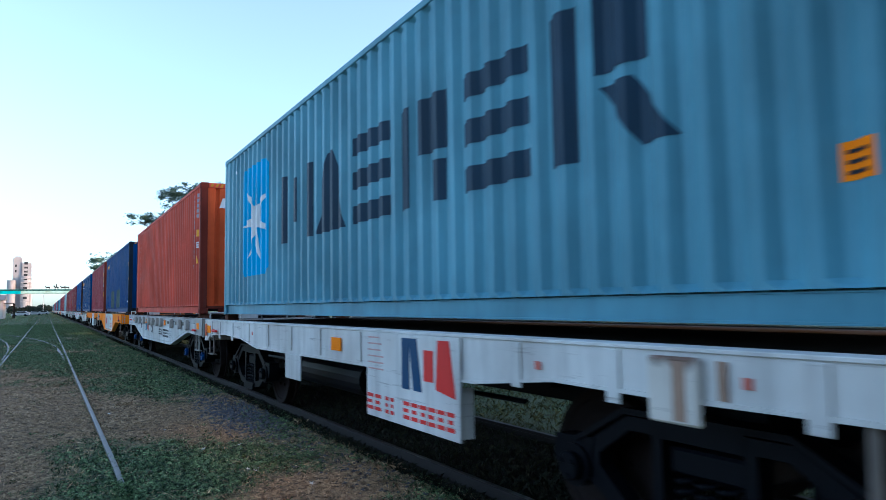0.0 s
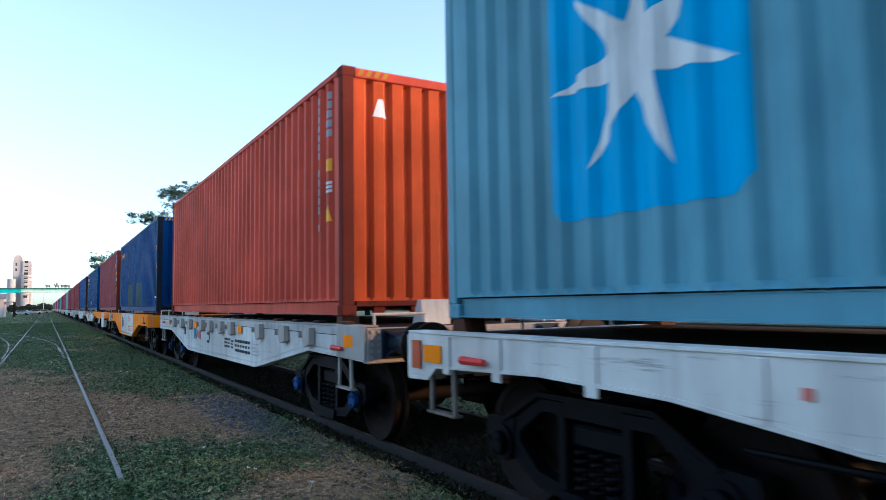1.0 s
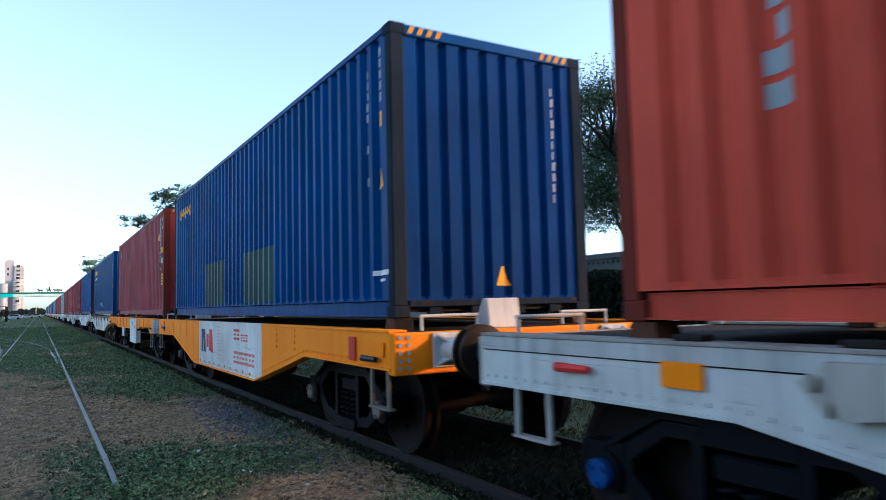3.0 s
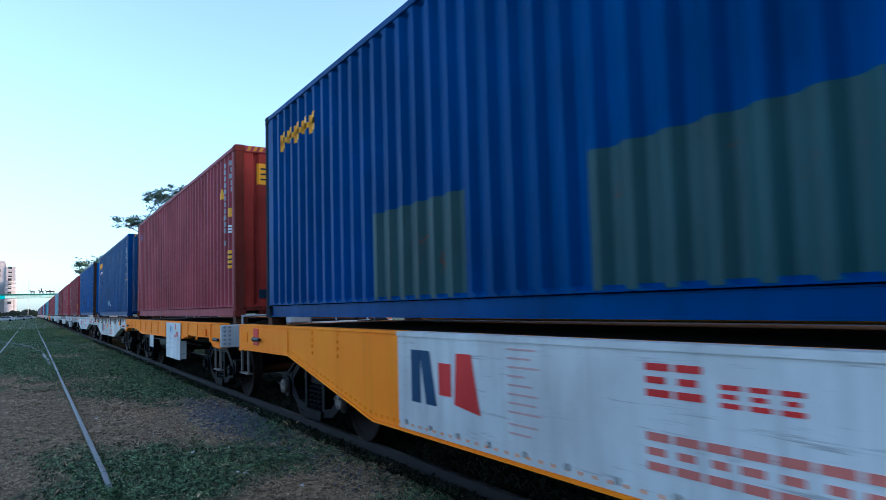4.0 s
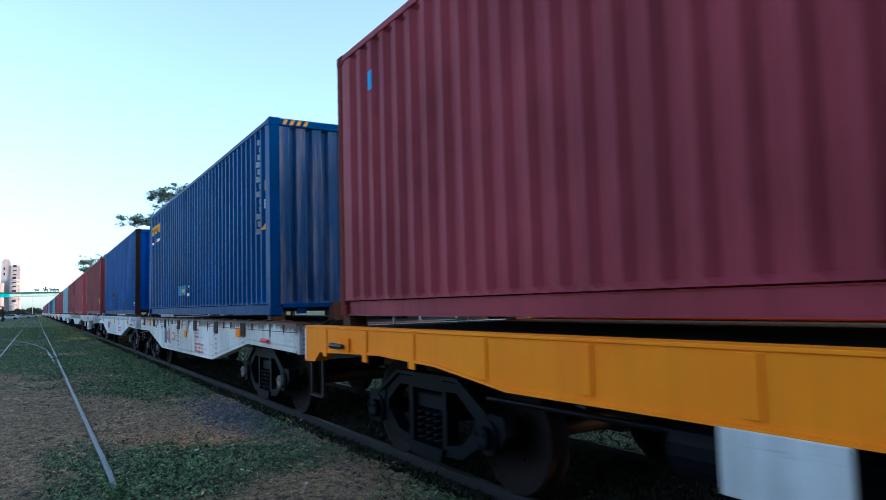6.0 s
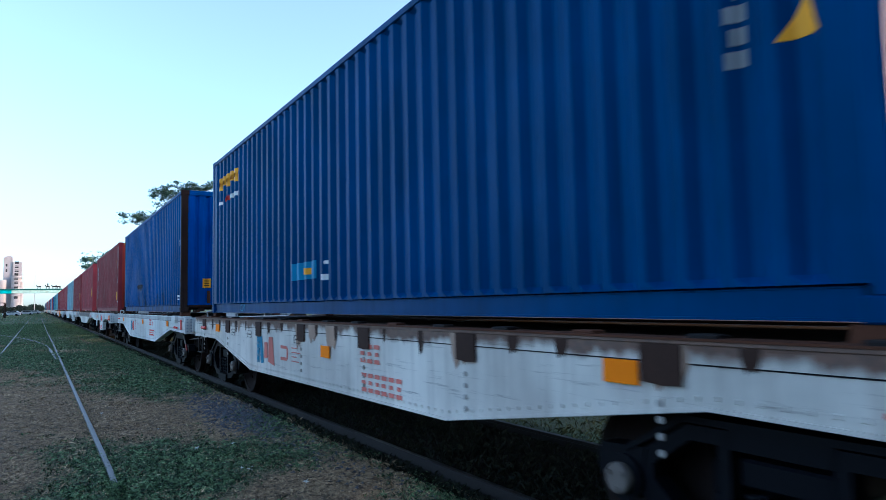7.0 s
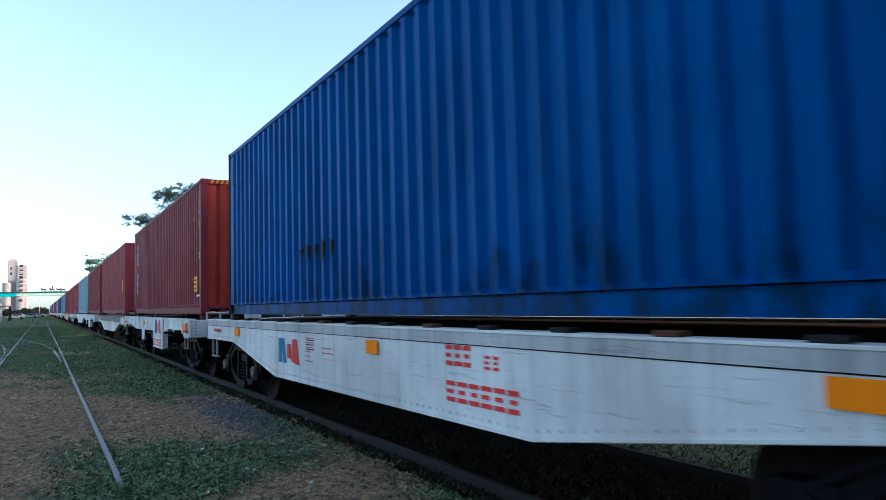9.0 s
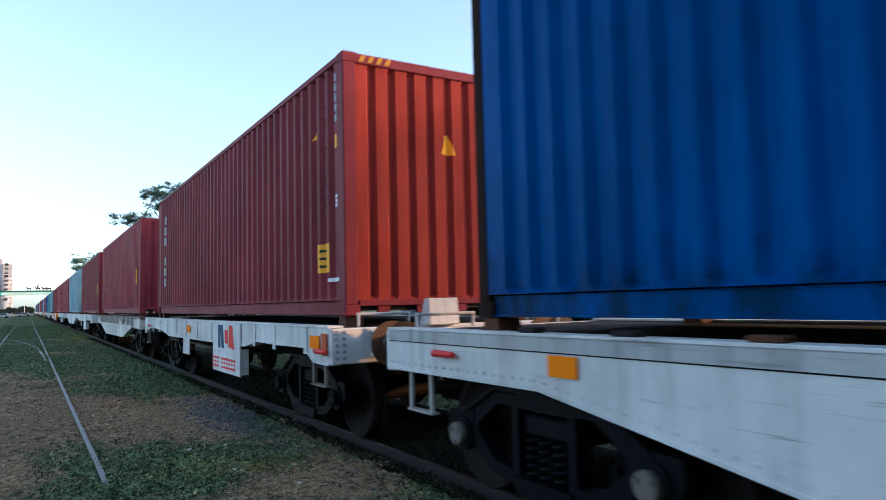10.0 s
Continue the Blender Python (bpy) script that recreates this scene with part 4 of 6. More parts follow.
    # bogies
    for y in bogies:
        b = link("bogie", WAGON_MESH["bolster"], BOGIE, w, "black cast bogie", at=pose(0, y, 0))
        for s in (-1, 1):
            link("side_frame", WAGON_MESH["side_frame"], BOGIE, b, at=pose(s * 1.07, 0, 0, 0, 0, 0 if s == -1 else 180))
            link("spring", WAGON_MESH["spring"], BOGIE, b, at=pose(s * 1.07, 0, 0))
            for d in (-0.96, 0.96):
                link("axle_cap", WAGON_MESH["cap"], cap, b, caps_label, at=pose(s * 1.19, d, AXLE_Z, 0, 0, 0 if s == -1 else 180))
        if not far:
            link("brake_beam", WAGON_MESH["brake_beam"], BOGIE, b)
        for d in (-0.96, 0.96):
            ws = link("wheelset", WAGON_MESH["wheelset"], WHEEL, b, "brown steel wheels on an axle", at=pose(0, d, AXLE_Z))
            if k <= 7:
                SPINNING.append((ws, d))
    MOVING.append((w, k, 0.0))
    return w


HOSE = []


def hose_mesh():
    if not HOSE:
        bm = bmesh.new()
        pts = [(0, -0.05, 0.95), (0, -0.22, 0.9), (0, -0.36, 0.72), (0, -0.5, 0.62), (0, -0.62, 0.66)]
        for a, b in zip(pts, pts[1:]):
            rod(bm, a, b, 0.028, 8)
        HOSE.append(mesh_of("brake_hose", bm))
    return HOSE[0]


def flat_marks(w, name, material, polys, label="", lift=0.0):
    """Painted shapes on a wagon's side."""
    for p in polys:
        part(name, slab(bmesh.new(), p, EDGE[w.name] - 0.009 - lift, EDGE[w.name] - 0.006 - lift), material, w, label)


def digits(s_left, z0, z1, n, w=0.11, gap=0.04):
    """A row of bars for a number, that runs towards the wagon's front."""
    out = []
    for i in range(n):
        a = s_left - i * (w + gap)
        h = z1 - z0
        out += [rect(a - w, a, z0, z0 + 0.22 * h), rect(a - w, a, z1 - 0.22 * h, z1), rect(a - w * 0.8, a - w * 0.1 * (i % 3), z0 + 0.4 * h, z0 + 0.6 * h)]
    return out


def logo(w, s, e, z0, z1, dark, red, lift=0.0):
    """A company's mark, as plain blocks in its colours, from its rear edge s to its front edge e."""
    h, k = z1 - z0, s - e
    flat_marks(w, "logo_block", dark, [rect(s - 0.15 * k, s, z0, z1), slanted(s - 0.40 * k, s - 0.30 * k, z0, z1, 0.16 * k)], "dark blue logo block", lift)
    flat_marks(w, "logo_block", red, [rect(s - 0.62 * k, s - 0.44 * k, z0 + h * 0.22, z1 - h * 0.2), [(e, z0), (s - 0.66 * k, z0 + h * 0.1), (s - 0.70 * k, z1), (s - 0.9 * k, z1)]], "red logo block", lift)


def fine_print(w, s, z, rows, material, lift=0.0, wide=0.35):
    rng = random.Random(int(s * 100 + z * 10))
    flat_marks(w, "text_bar", material, [rect(s - wide * rng.uniform(0.5, 1.0), s, z - i * 0.055, z - i * 0.055 + 0.013) for i in range(rows) if rng.random() < 0.9], "lines of unreadable small text", lift)


def build_wagons():
    w = wagon(0, "white flat wagon with a hanging number panel", "panel", -0.05, 12.3, WAGON_WHITE, WAGON_WHITE, amber=(5.62, 11.9), red=12.16, bogies=(1.5, 10.6), step_at=(0.3, 0.5), step_z=0.07, red_mat=FADED_ORANGE, buffer=DARK_BUFFER)
    logo(w, 4.1, 3.25, 0.92, 1.33, NAVY_MARK, RED_MARK, 0.026)
    part("lashing_bracket", boxed(WIDE_X - 0.05, WIDE_X - 0.012, 1.13, 1.43, 1.03, SILL_TOP - 0.02, bevel=0.012), WAGON_STAINED, w, "rust-stained drop bracket")
    part("rust_stain", boxed(WIDE_X - 0.054, WIDE_X - 0.0505, 1.20, 1.27, 1.05, SILL_TOP - 0.04), FADED_RUST, w, "brown rust streak")
    part("rust_stain", boxed(WIDE_X - 0.016, WIDE_X - 0.0125, 1.00, 1.05, 1.16, SILL_TOP - 0.03), FADED_RUST, w, "brown rust streak")
    flat_marks(w, "number_bar", RED_MARK, digits(4.8, 0.68, 0.82, 2, 0.13, 0.03) + digits(4.42, 0.68, 0.82, 2, 0.06) + digits(4.08, 0.68, 0.82, 6, 0.11, 0.03), "red number bar", 0.026)
    fine_print(w, 4.78, 1.31, 6, PALE_RED, 0.026)
    flat_marks(w, "text_bar", FADED_RED, [rect(2.3, 2.36, 1.2, 1.25), rect(0.88, 0.93, 1.22, 1.27), rect(8.9, 8.95, 1.2, 1.25)], "small faded red mark", 0.0)
    w = wagon(1, "white fish-belly wagon with grey stanchion brackets", "belly", -0.82, 13.5, WAGON_DULL, brackets=True, bogies=(0.72, 11.5), end_plate=WAGON_GREY, buffer=DARK_BUFFER, cap=CAP_BLUE, caps_label="blue axle cap", amber=(11.7, 8.14, 4.25, -0.44), end_white=WAGON_GREY)
    flat_marks(w, "number_bar", BLACK_MARK, digits(5.41, 0.88, 1.04, 3, 0.11, 0.03) + digits(4.9, 0.88, 1.02, 2, 0.05) + digits(4.62, 0.84, 1.04, 6, 0.14, 0.03), "black number bar")
    flat_marks(w, "letter_bar", BLACK_MARK, [rect(6.74, 6.97, 0.89, 0.94), rect(6.74, 6.97, 1.04, 1.09), rect(6.70, 6.75, 0.94, 1.04), rect(9.35, 9.55, 0.97, 1.14)], "black marking block")
    logo(w, 8.35, 7.6, 0.92, 1.14, TEAL_MARK, FADED_RED)
    fine_print(w, 9.3, 1.12, 5, GREY_MARK)
    fine_print(w, 3.5, 1.06, 5, GREY_MARK)
    w = wagon(2, "yellow fish-belly wagon with a large white panel", "deep", -0.53, 12.46, WAGON_YELLOW, WAGON_WHITE, bogies=(1.41, 10.52), cap=CAP_PALE, caps_label="pale axle cap", handle=BLACK_MARK, amber=(-0.3, 12.12), red=0.26, step_at=(0.25, 0.22))
    part("reflector", boxed(WIDE_X - 0.022, WIDE_X - 0.013, 11.47, 11.69, 1.12, 1.34), RED_MARK, w, "red reflector")
    logo(w, 7.27, 6.32, 0.85, 1.25, NAVY_MARK, RED_MARK)
    flat_marks(w, "number_bar", RED_MARK, digits(4.87, 1.13, 1.29, 2, 0.15, 0.03) + digits(4.45, 1.12, 1.22, 3, 0.10, 0.04), "red number bar")
    flat_marks(w, "number_bar", FADED_RED, digits(4.88, 0.78, 0.96, 7, 0.14, 0.03), "red number bar")
    fine_print(w, 6.0, 1.3, 8, PALE_RED, wide=0.32)
    fine_print(w, 6.0, 0.84, 2, PALE_RED, wide=0.3)
    w = wagon(3, "worn yellow flat wagon with a blank white panel", "panel", -0.24, 12.45, WAGON_YELLOW, WAGON_WHITE, amber=(0.83, 11.33), handle=BLACK_MARK, bogies=(1.45, 10.45), end_white=WAGON_WHITE, step_at=(0.2, 0.3), step_z=-0.06, rear_step=DARK_PLATE, buffer=DARK_BUFFER)
    flat_marks(w, "logo_block", TEAL_MARK, [rect(4.0, 4.08, 1.16, 1.3), rect(3.85, 3.9, 1.12, 1.28)], "faded dark logo block", 0.026)
    flat_marks(w, "logo_block", FADED_RED, [rect(3.42, 3.54, 1.22, 1.34), rect(3.2, 3.4, 1.08, 1.18), rect(3.45, 3.6, 1.06, 1.12)], "faded red logo block", 0.026)
    w = wagon(4, "rust-stained white fish-belly wagon", "belly", -1.42, 13.25, WAGON_STAINED, rusty_top=True, bogies=(0.62, 11.6), cap=CAP_PALE, caps_label="pale axle cap", amber=((11.2, 1.215), (5.9, 1.07), (1.4, 1.2)), end_white=WAGON_STAINED, stop=RUST, step_at=(None, 0.45), step_mat=DARK_PLATE, reach=(1.0, 0.42), buffer=DARK_BUFFER)
    logo(w, 8.68, 7.83, 0.78, 1.16, TEAL_MARK, FADED_RED)
    flat_marks(w, "number_bar", FADED_RED, digits(4.95, 1.02, 1.2, 3, 0.12, 0.04) + digits(4.92, 0.74, 0.92, 6, 0.11, 0.04), "faded red number bar")
    flat_marks(w, "text_bar", FADED_RED, [rect(7.3, 7.55, 0.88, 0.92), rect(7.3, 7.55, 1.03, 1.07), rect(7.25, 7.3, 0.9, 1.05)], "faded marking block")
    fine_print(w, 7.1, 1.05, 4, FADED_RED)
    w = wagon(5, "clean white fish-belly wagon with red numbers", "belly", -0.97, 13.5, WAGON_WHITE, bogies=(0.60, 11.61), cap=CAP_PALE, caps_label="pale axle cap", amber=((11.15, 1.19), (5.80, 1.18), (1.2, 1.19)), red=-0.67, step_at=(None, 0.55), plate=BROWN_PLATE, reach=(1.25, 1.0))
    part("latch_box", boxed(SLIM_X - 0.07, SLIM_X + 0.05, -0.2, 0.28, 1.23, 1.395, bevel=0.008), WAGON_WHITE, w, "white box on the upper edge")
    logo(w, 8.88, 8.02, 0.85, 1.17, TEAL_MARK, RED_MARK)
    flat_marks(w, "number_bar", RED_MARK, digits(4.4, 1.1, 1.26, 3, 0.1, 0.03) + digits(3.85, 1.1, 1.2, 2, 0.07), "red number bar")
    flat_marks(w, "number_bar", RED_MARK, digits(4.4, 0.82, 0.98, 6, 0.13, 0.035), "red number bar")
    fine_print(w, 7.78, 1.2, 6, FADED_RED)
    fine_print(w, 7.76, 1.175, 3, BLACK_MARK)
    fine_print(w, 7.2, 1.1, 3, FADED_RED)
    # hand brake: a red and white lever and a long pale rod
    part("brake_lever", strut(bmesh.new(), (-0.24, 0.93), (-0.50, 0.74), 0.04, -1.20, -1.18), CAP_PALE, w, "white half of a brake lever")
    part("brake_lever", strut(bmesh.new(), (-0.50, 0.74), (-0.64, 0.63), 0.035, -1.20, -1.18), DIM_RED, w, "red half of a brake lever")
    part("brake_rod", rod(bmesh.new(), (-1.1, -0.5, 0.86), (-1.0, -1.7, 0.94), 0.012, 8), CAP_PALE, w, "pale thin rod")
    w = wagon(6, "white flat wagon with a red-numbered hanging panel", "panel", -0.29, 12.15, WAGON_WHITE, WAGON_WHITE, amber=(0.07, 6.6), red=-0.2, bogies=(1.4, 10.45), step_at=(0.3, 0.5), step_z=0.07, red_mat=FADED_ORANGE)
    logo(w, 4.21, 3.26, 0.98, 1.33, NAVY_MARK, RED_MARK, 0.026)
    flat_marks(w, "number_bar", RED_MARK, digits(4.6, 0.68, 0.84, 3, 0.12, 0.03) + digits(4.0, 0.68, 0.84, 6, 0.11, 0.03), "red number bar", 0.026)
    kinds = [("belly", WAGON_STAINED, "grey-white fish-belly wagon with worn paint"), ("panel", WAGON_WHITE, "white flat wagon with a hanging panel"),
             ("belly", WAGON_WHITE, "white fish-belly wagon"), ("panel", WAGON_WHITE, "white flat wagon with a hanging panel"), ("deep", WAGON_YELLOW, "yellow fish-belly wagon")]
    for i in range(N_WAGONS - 7):
        kind, paint, label = kinds[i % len(kinds)]
        wagon(7 + i, label + ", far along the train", kind, -0.7 if kind == "belly" else -0.3, 13.0 if kind == "belly" else 12.3, paint, WAGON_WHITE, far=True, brackets=(i == 0), bogies=(0.7, 11.5) if kind == "belly" else (1.42, 10.7))


def motions():
    for ob, k, z in MOVING:
        walk(ob, [(t, pose(MID, STARTS[k] + SHIFT - SPEED * t, z)) for t in (0.0, 1.0, 2.0, 3.0, 4.0, 5.0, 6.0, 7.0, 8.0, 9.0, 10.0)])
    turn = math.degrees(SPEED / WHEEL_R)
    for ws, d in SPINNING:
        walk(ws, [(i / 15, pose(0, d, AXLE_Z, turn * i / 15)) for i in range(151)])


# ---- the ground ----
def cover(x, y):
    """How green the ground is at a place: 0 bare earth, 1 thick grass."""
    c = 0.62 + 0.42 * noise.noise(Vector((x * 0.55, y * 0.3, 3.1))) + 0.35 * noise.noise(Vector((x * 1.7, y * 0.9, 7.7))) + 0.2 * noise.noise(Vector((x * 5, y * 3.5, 1.2)))
    for cx, cy, rx, ry, k in ((-1.2, 12.5, 2.2, 4.5, -0.6), (-2.0, 19, 2.5, 6, -0.3), (1.3, 11.0, 0.6, 1.2, -0.35), (1.8, 6.0, 0.5, 0.45, -0.3), (0.7, 7.0, 1.2, 1.2, 0.3), (1.9, 16, 0.8, 3.5, 0.35), (1.9, 8.9, 0.5, 0.9, -0.45), (1.6, 11.5, 1.1, 2.2, -0.30), (2.25, 6.0, 0.6, 0.7, -0.55),
                              (2.45, 10.8, 0.45, 1.6, -0.6), (-0.4, 27, 1.2, 5, 0.4), (1.2, 7.2, 0.8, 1.3, 0.25), (2.6, 22, 1.2, 8, 0.3), (0.3, 8.3, 0.5, 1.5, 0.2), (-0.5, 5.6, 1.0, 1.6, -0.5), (-0.7, 8.5, 1.1, 2.5, -0.45)):
        d = ((x - cx) / rx) ** 2 + ((y - cy) / ry) ** 2
        c += k * math.exp(-d)
    if x > 5.2:
        c += 0.5
    if y > 30:
        c += min(0.25, (y - 30) * 0.01)
    return max(0.0, min(1.0, c))


def ground_z(x, y):
    near = 1.0 if abs(y) < 120 else 0.0
    z = 0.018 * noise.noise(Vector((x * 1.3, y * 1.3, 0.5))) + 0.012 * noise.noise(Vector((x * 4, y * 4, 9.0)))
    if 2.6 < x < 5.8:
        z += 0.012
    return z * near


def ground_material():
    m, n, l, b = nodes_of("grass_and_earth", 0.95, 0, 0.2)
    v = mapped(n, l, (1, 1, 1))
    a = n.new("ShaderNodeAttribute")
    a.attribute_name = "cover"
    fine, mid, big = noise_node(n, l, v, 28, 8, 0.75), noise_node(n, l, v, 5, 6, 0.7), noise_node(n, l, v, 0.6, 4)
    clod = noise_node(n, l, v, 7.5, 9, 0.78)
    earth = mix(n, l, ramp(n, l, fine, 0.35, 0.65), (0.17, 0.110, 0.060), (0.66, 0.45, 0.25))
    earth = mix(n, l, ramp(n, l, clod, 0.48, 0.58), earth, (0.05, 0.042, 0.034))
    earth = mix(n, l, ramp(n, l, mid, 0.45, 0.75), earth, (0.40, 0.265, 0.15))
    green = mix(n, l, ramp(n, l, fine, 0.38, 0.62), (0.042, 0.080, 0.036), (0.22, 0.31, 0.15))
    green = mix(n, l, ramp(n, l, clod, 0.46, 0.57), green, (0.010, 0.022, 0.015))
    green = mix(n, l, ramp(n, l, big, 0.4, 0.7), green, (0.15, 0.165, 0.10))
    k = n.new("ShaderNodeMath")
    k.operation = "ADD"
    l.new(a.outputs["Fac"], k.inputs[0])
    l.new(ramp(n, l, mid, -0.6, 1.6), k.inputs[1])
    c = mix(n, l, ramp(n, l, k.outputs[0], 0.80, 1.15), earth, green)
    speck = noise_node(n, l, v, 75, 4, 0.8)
    c = mix(n, l, ramp(n, l, speck, 0.54, 0.62), c, (0.014, 0.018, 0.011))
    c = mix(n, l, ramp(n, l, noise_node(n, l, v, 55, 3, 0.7), 0.60, 0.65), c, (0.38, 0.33, 0.25))
    # the train's shade on the track bed, painted into the ground colour
    bed_shade = n.new("ShaderNodeAttribute")
    bed_shade.attribute_name = "bed_shade"
    c = mix(n, l, bed_shade.outputs["Fac"], c, mix(n, l, ramp(n, l, fine, 0.3, 0.7), (0.006, 0.0055, 0.005), (0.026, 0.023, 0.019)))
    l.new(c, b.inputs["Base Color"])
    bump(n, l, b, clod, 1.0, 0.06)
    return m


def steps(stops):
    out = [stops[0][0]]
    for (a, _), (b, d) in zip(stops, stops[1:]):
        n = max(1, round((b - a) / d))
        out += [a + (b - a) * (i + 1) / n for i in range(n)]
    return out


def build_ground():
    xs = steps([(-2500, 0), (-300, 400), (-60, 40), (-14, 4), (-5, 0.5), (3.2, 0.1), (8, 0.4), (30, 2), (80, 10), (300, 40), (2500, 400)])
    ys = steps([(-300, 0), (-40, 40), (0, 5), (3.5, 0.5), (16, 0.1), (40, 0.4), (120, 2), (400, 20), (4000, 400)])
    verts = [(x, y, ground_z(x, y)) for y in ys for x in xs]
    nx = len(xs)
    faces = [(j * nx + i, j * nx + i + 1, (j + 1) * nx + i + 1, (j + 1) * nx + i) for j in range(len(ys) - 1) for i in range(nx - 1)]
    me = bpy.data.meshes.new("ground")
    me.from_pydata(verts, [], faces)
    at = me.attributes.new("cover", "FLOAT", "POINT")
    at.data.foreach_set("value", [cover(x, y) for x, y, _ in verts])
    # where that painted shade lies: a strip along the track's middle
    shade_mask = me.attributes.new("bed_shade", "FLOAT", "POINT")
    shade_mask.data.foreach_set("value", [max(0.0, min(1.0, (1.15 - abs(x - MID)) / 0.25)) for x, y, _ in verts])
    me.shade_smooth()
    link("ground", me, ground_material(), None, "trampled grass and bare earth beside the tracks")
    tagged(bpy.data.objects["ground"], kind="structure", category="ground")


def blade_material(name, dark, light, rough=0.8, gap=0.55):
    m, n, l, b = nodes_of(name, rough, 0, 0.25)
    g = n.new("ShaderNodeNewGeometry")
    c = mix(n, l, g.outputs["Random Per Island"], dark, light)
    v = mapped(n, l, (1, 1, 1))
    c = mix(n, l, ramp(n, l, noise_node(n, l, v, 1.3, 3), 0.35, 0.7), c, tuple((p + q) * 0.35 for p, q in zip(dark, light)))
    # light and dark handfuls
    h = ramp(n, l, noise_node(n, l, mapped(n, l, (1, 0.55, 1)), 17, 4, 0.75), 0.44, 0.54)
    c = mix(n, l, h, tuple(p * gap for p in dark), c)
    l.new(c, b.inputs["Base Color"])
    return m


def blades(name, label, material, places, rng):
    """Many thin grass blades: two triangles each, bent."""
    n = len(places)
    p = np.array(places)
    h, wd = p[:, 3], p[:, 4]
    a = np.array([rng.uniform(0, 6.283) for _ in range(n)])
    lean = np.array([rng.uniform(0.1, 1.1) for _ in range(n)])
    dx, dy = np.cos(a), np.sin(a)
    v = np.zeros((n, 4, 3))
    for i, (s, up, out) in enumerate(((-1, 0, 0), (1, 0, 0), (0.6, 0.62, 0.35), (0, 1.0, 1.0))):
        v[:, i, 0] = p[:, 0] - dy * s * wd / 2 + dx * lean * h * out
        v[:, i, 1] = p[:, 1] + dx * s * wd / 2 + dy * lean * h * out
        v[:, i, 2] = p[:, 2] + h * up * (1 - 0.35 * lean * out)
    idx = np.arange(n) * 4
    f = np.concatenate([np.stack([idx, idx + 1, idx + 2], 1), np.stack([idx, idx + 2, idx + 3], 1)])
    me = bpy.data.meshes.new(name)
    me.from_pydata(v.reshape(-1, 3).tolist(), [], f.tolist())
    ob = link(name, me, material)
    return tagged(ob, label, "grass", kind="stuff")


def lying(name, label, material, places, rng):
    """Many small flat leaves or stalks, nearly level: one diamond each, half as long as the fourth number, the fifth times as wide."""
    n = len(places)
    p = np.array(places)
    a = np.array([rng.uniform(0, 6.283) for _ in range(n)])
    t1, t2 = (np.array([rng.gauss(0, 0.28) for _ in range(n)]) for _ in range(2))
    u = np.stack([np.cos(a), np.sin(a), t1], 1) * p[:, 3:4]
    w = np.stack([-np.sin(a), np.cos(a), t2], 1) * (p[:, 3] * p[:, 4])[:, None]
    v = np.stack([p[:, :3] - u, p[:, :3] + w, p[:, :3] + u, p[:, :3] - w], 1)
    idx = np.arange(n) * 4
    me = bpy.data.meshes.new(name)
    me.from_pydata(v.reshape(-1, 3).tolist(), [], np.stack([idx, idx + 1, idx + 2, idx + 3], 1).tolist())
    return tagged(link(name, me, material), label, "grass", kind="stuff")


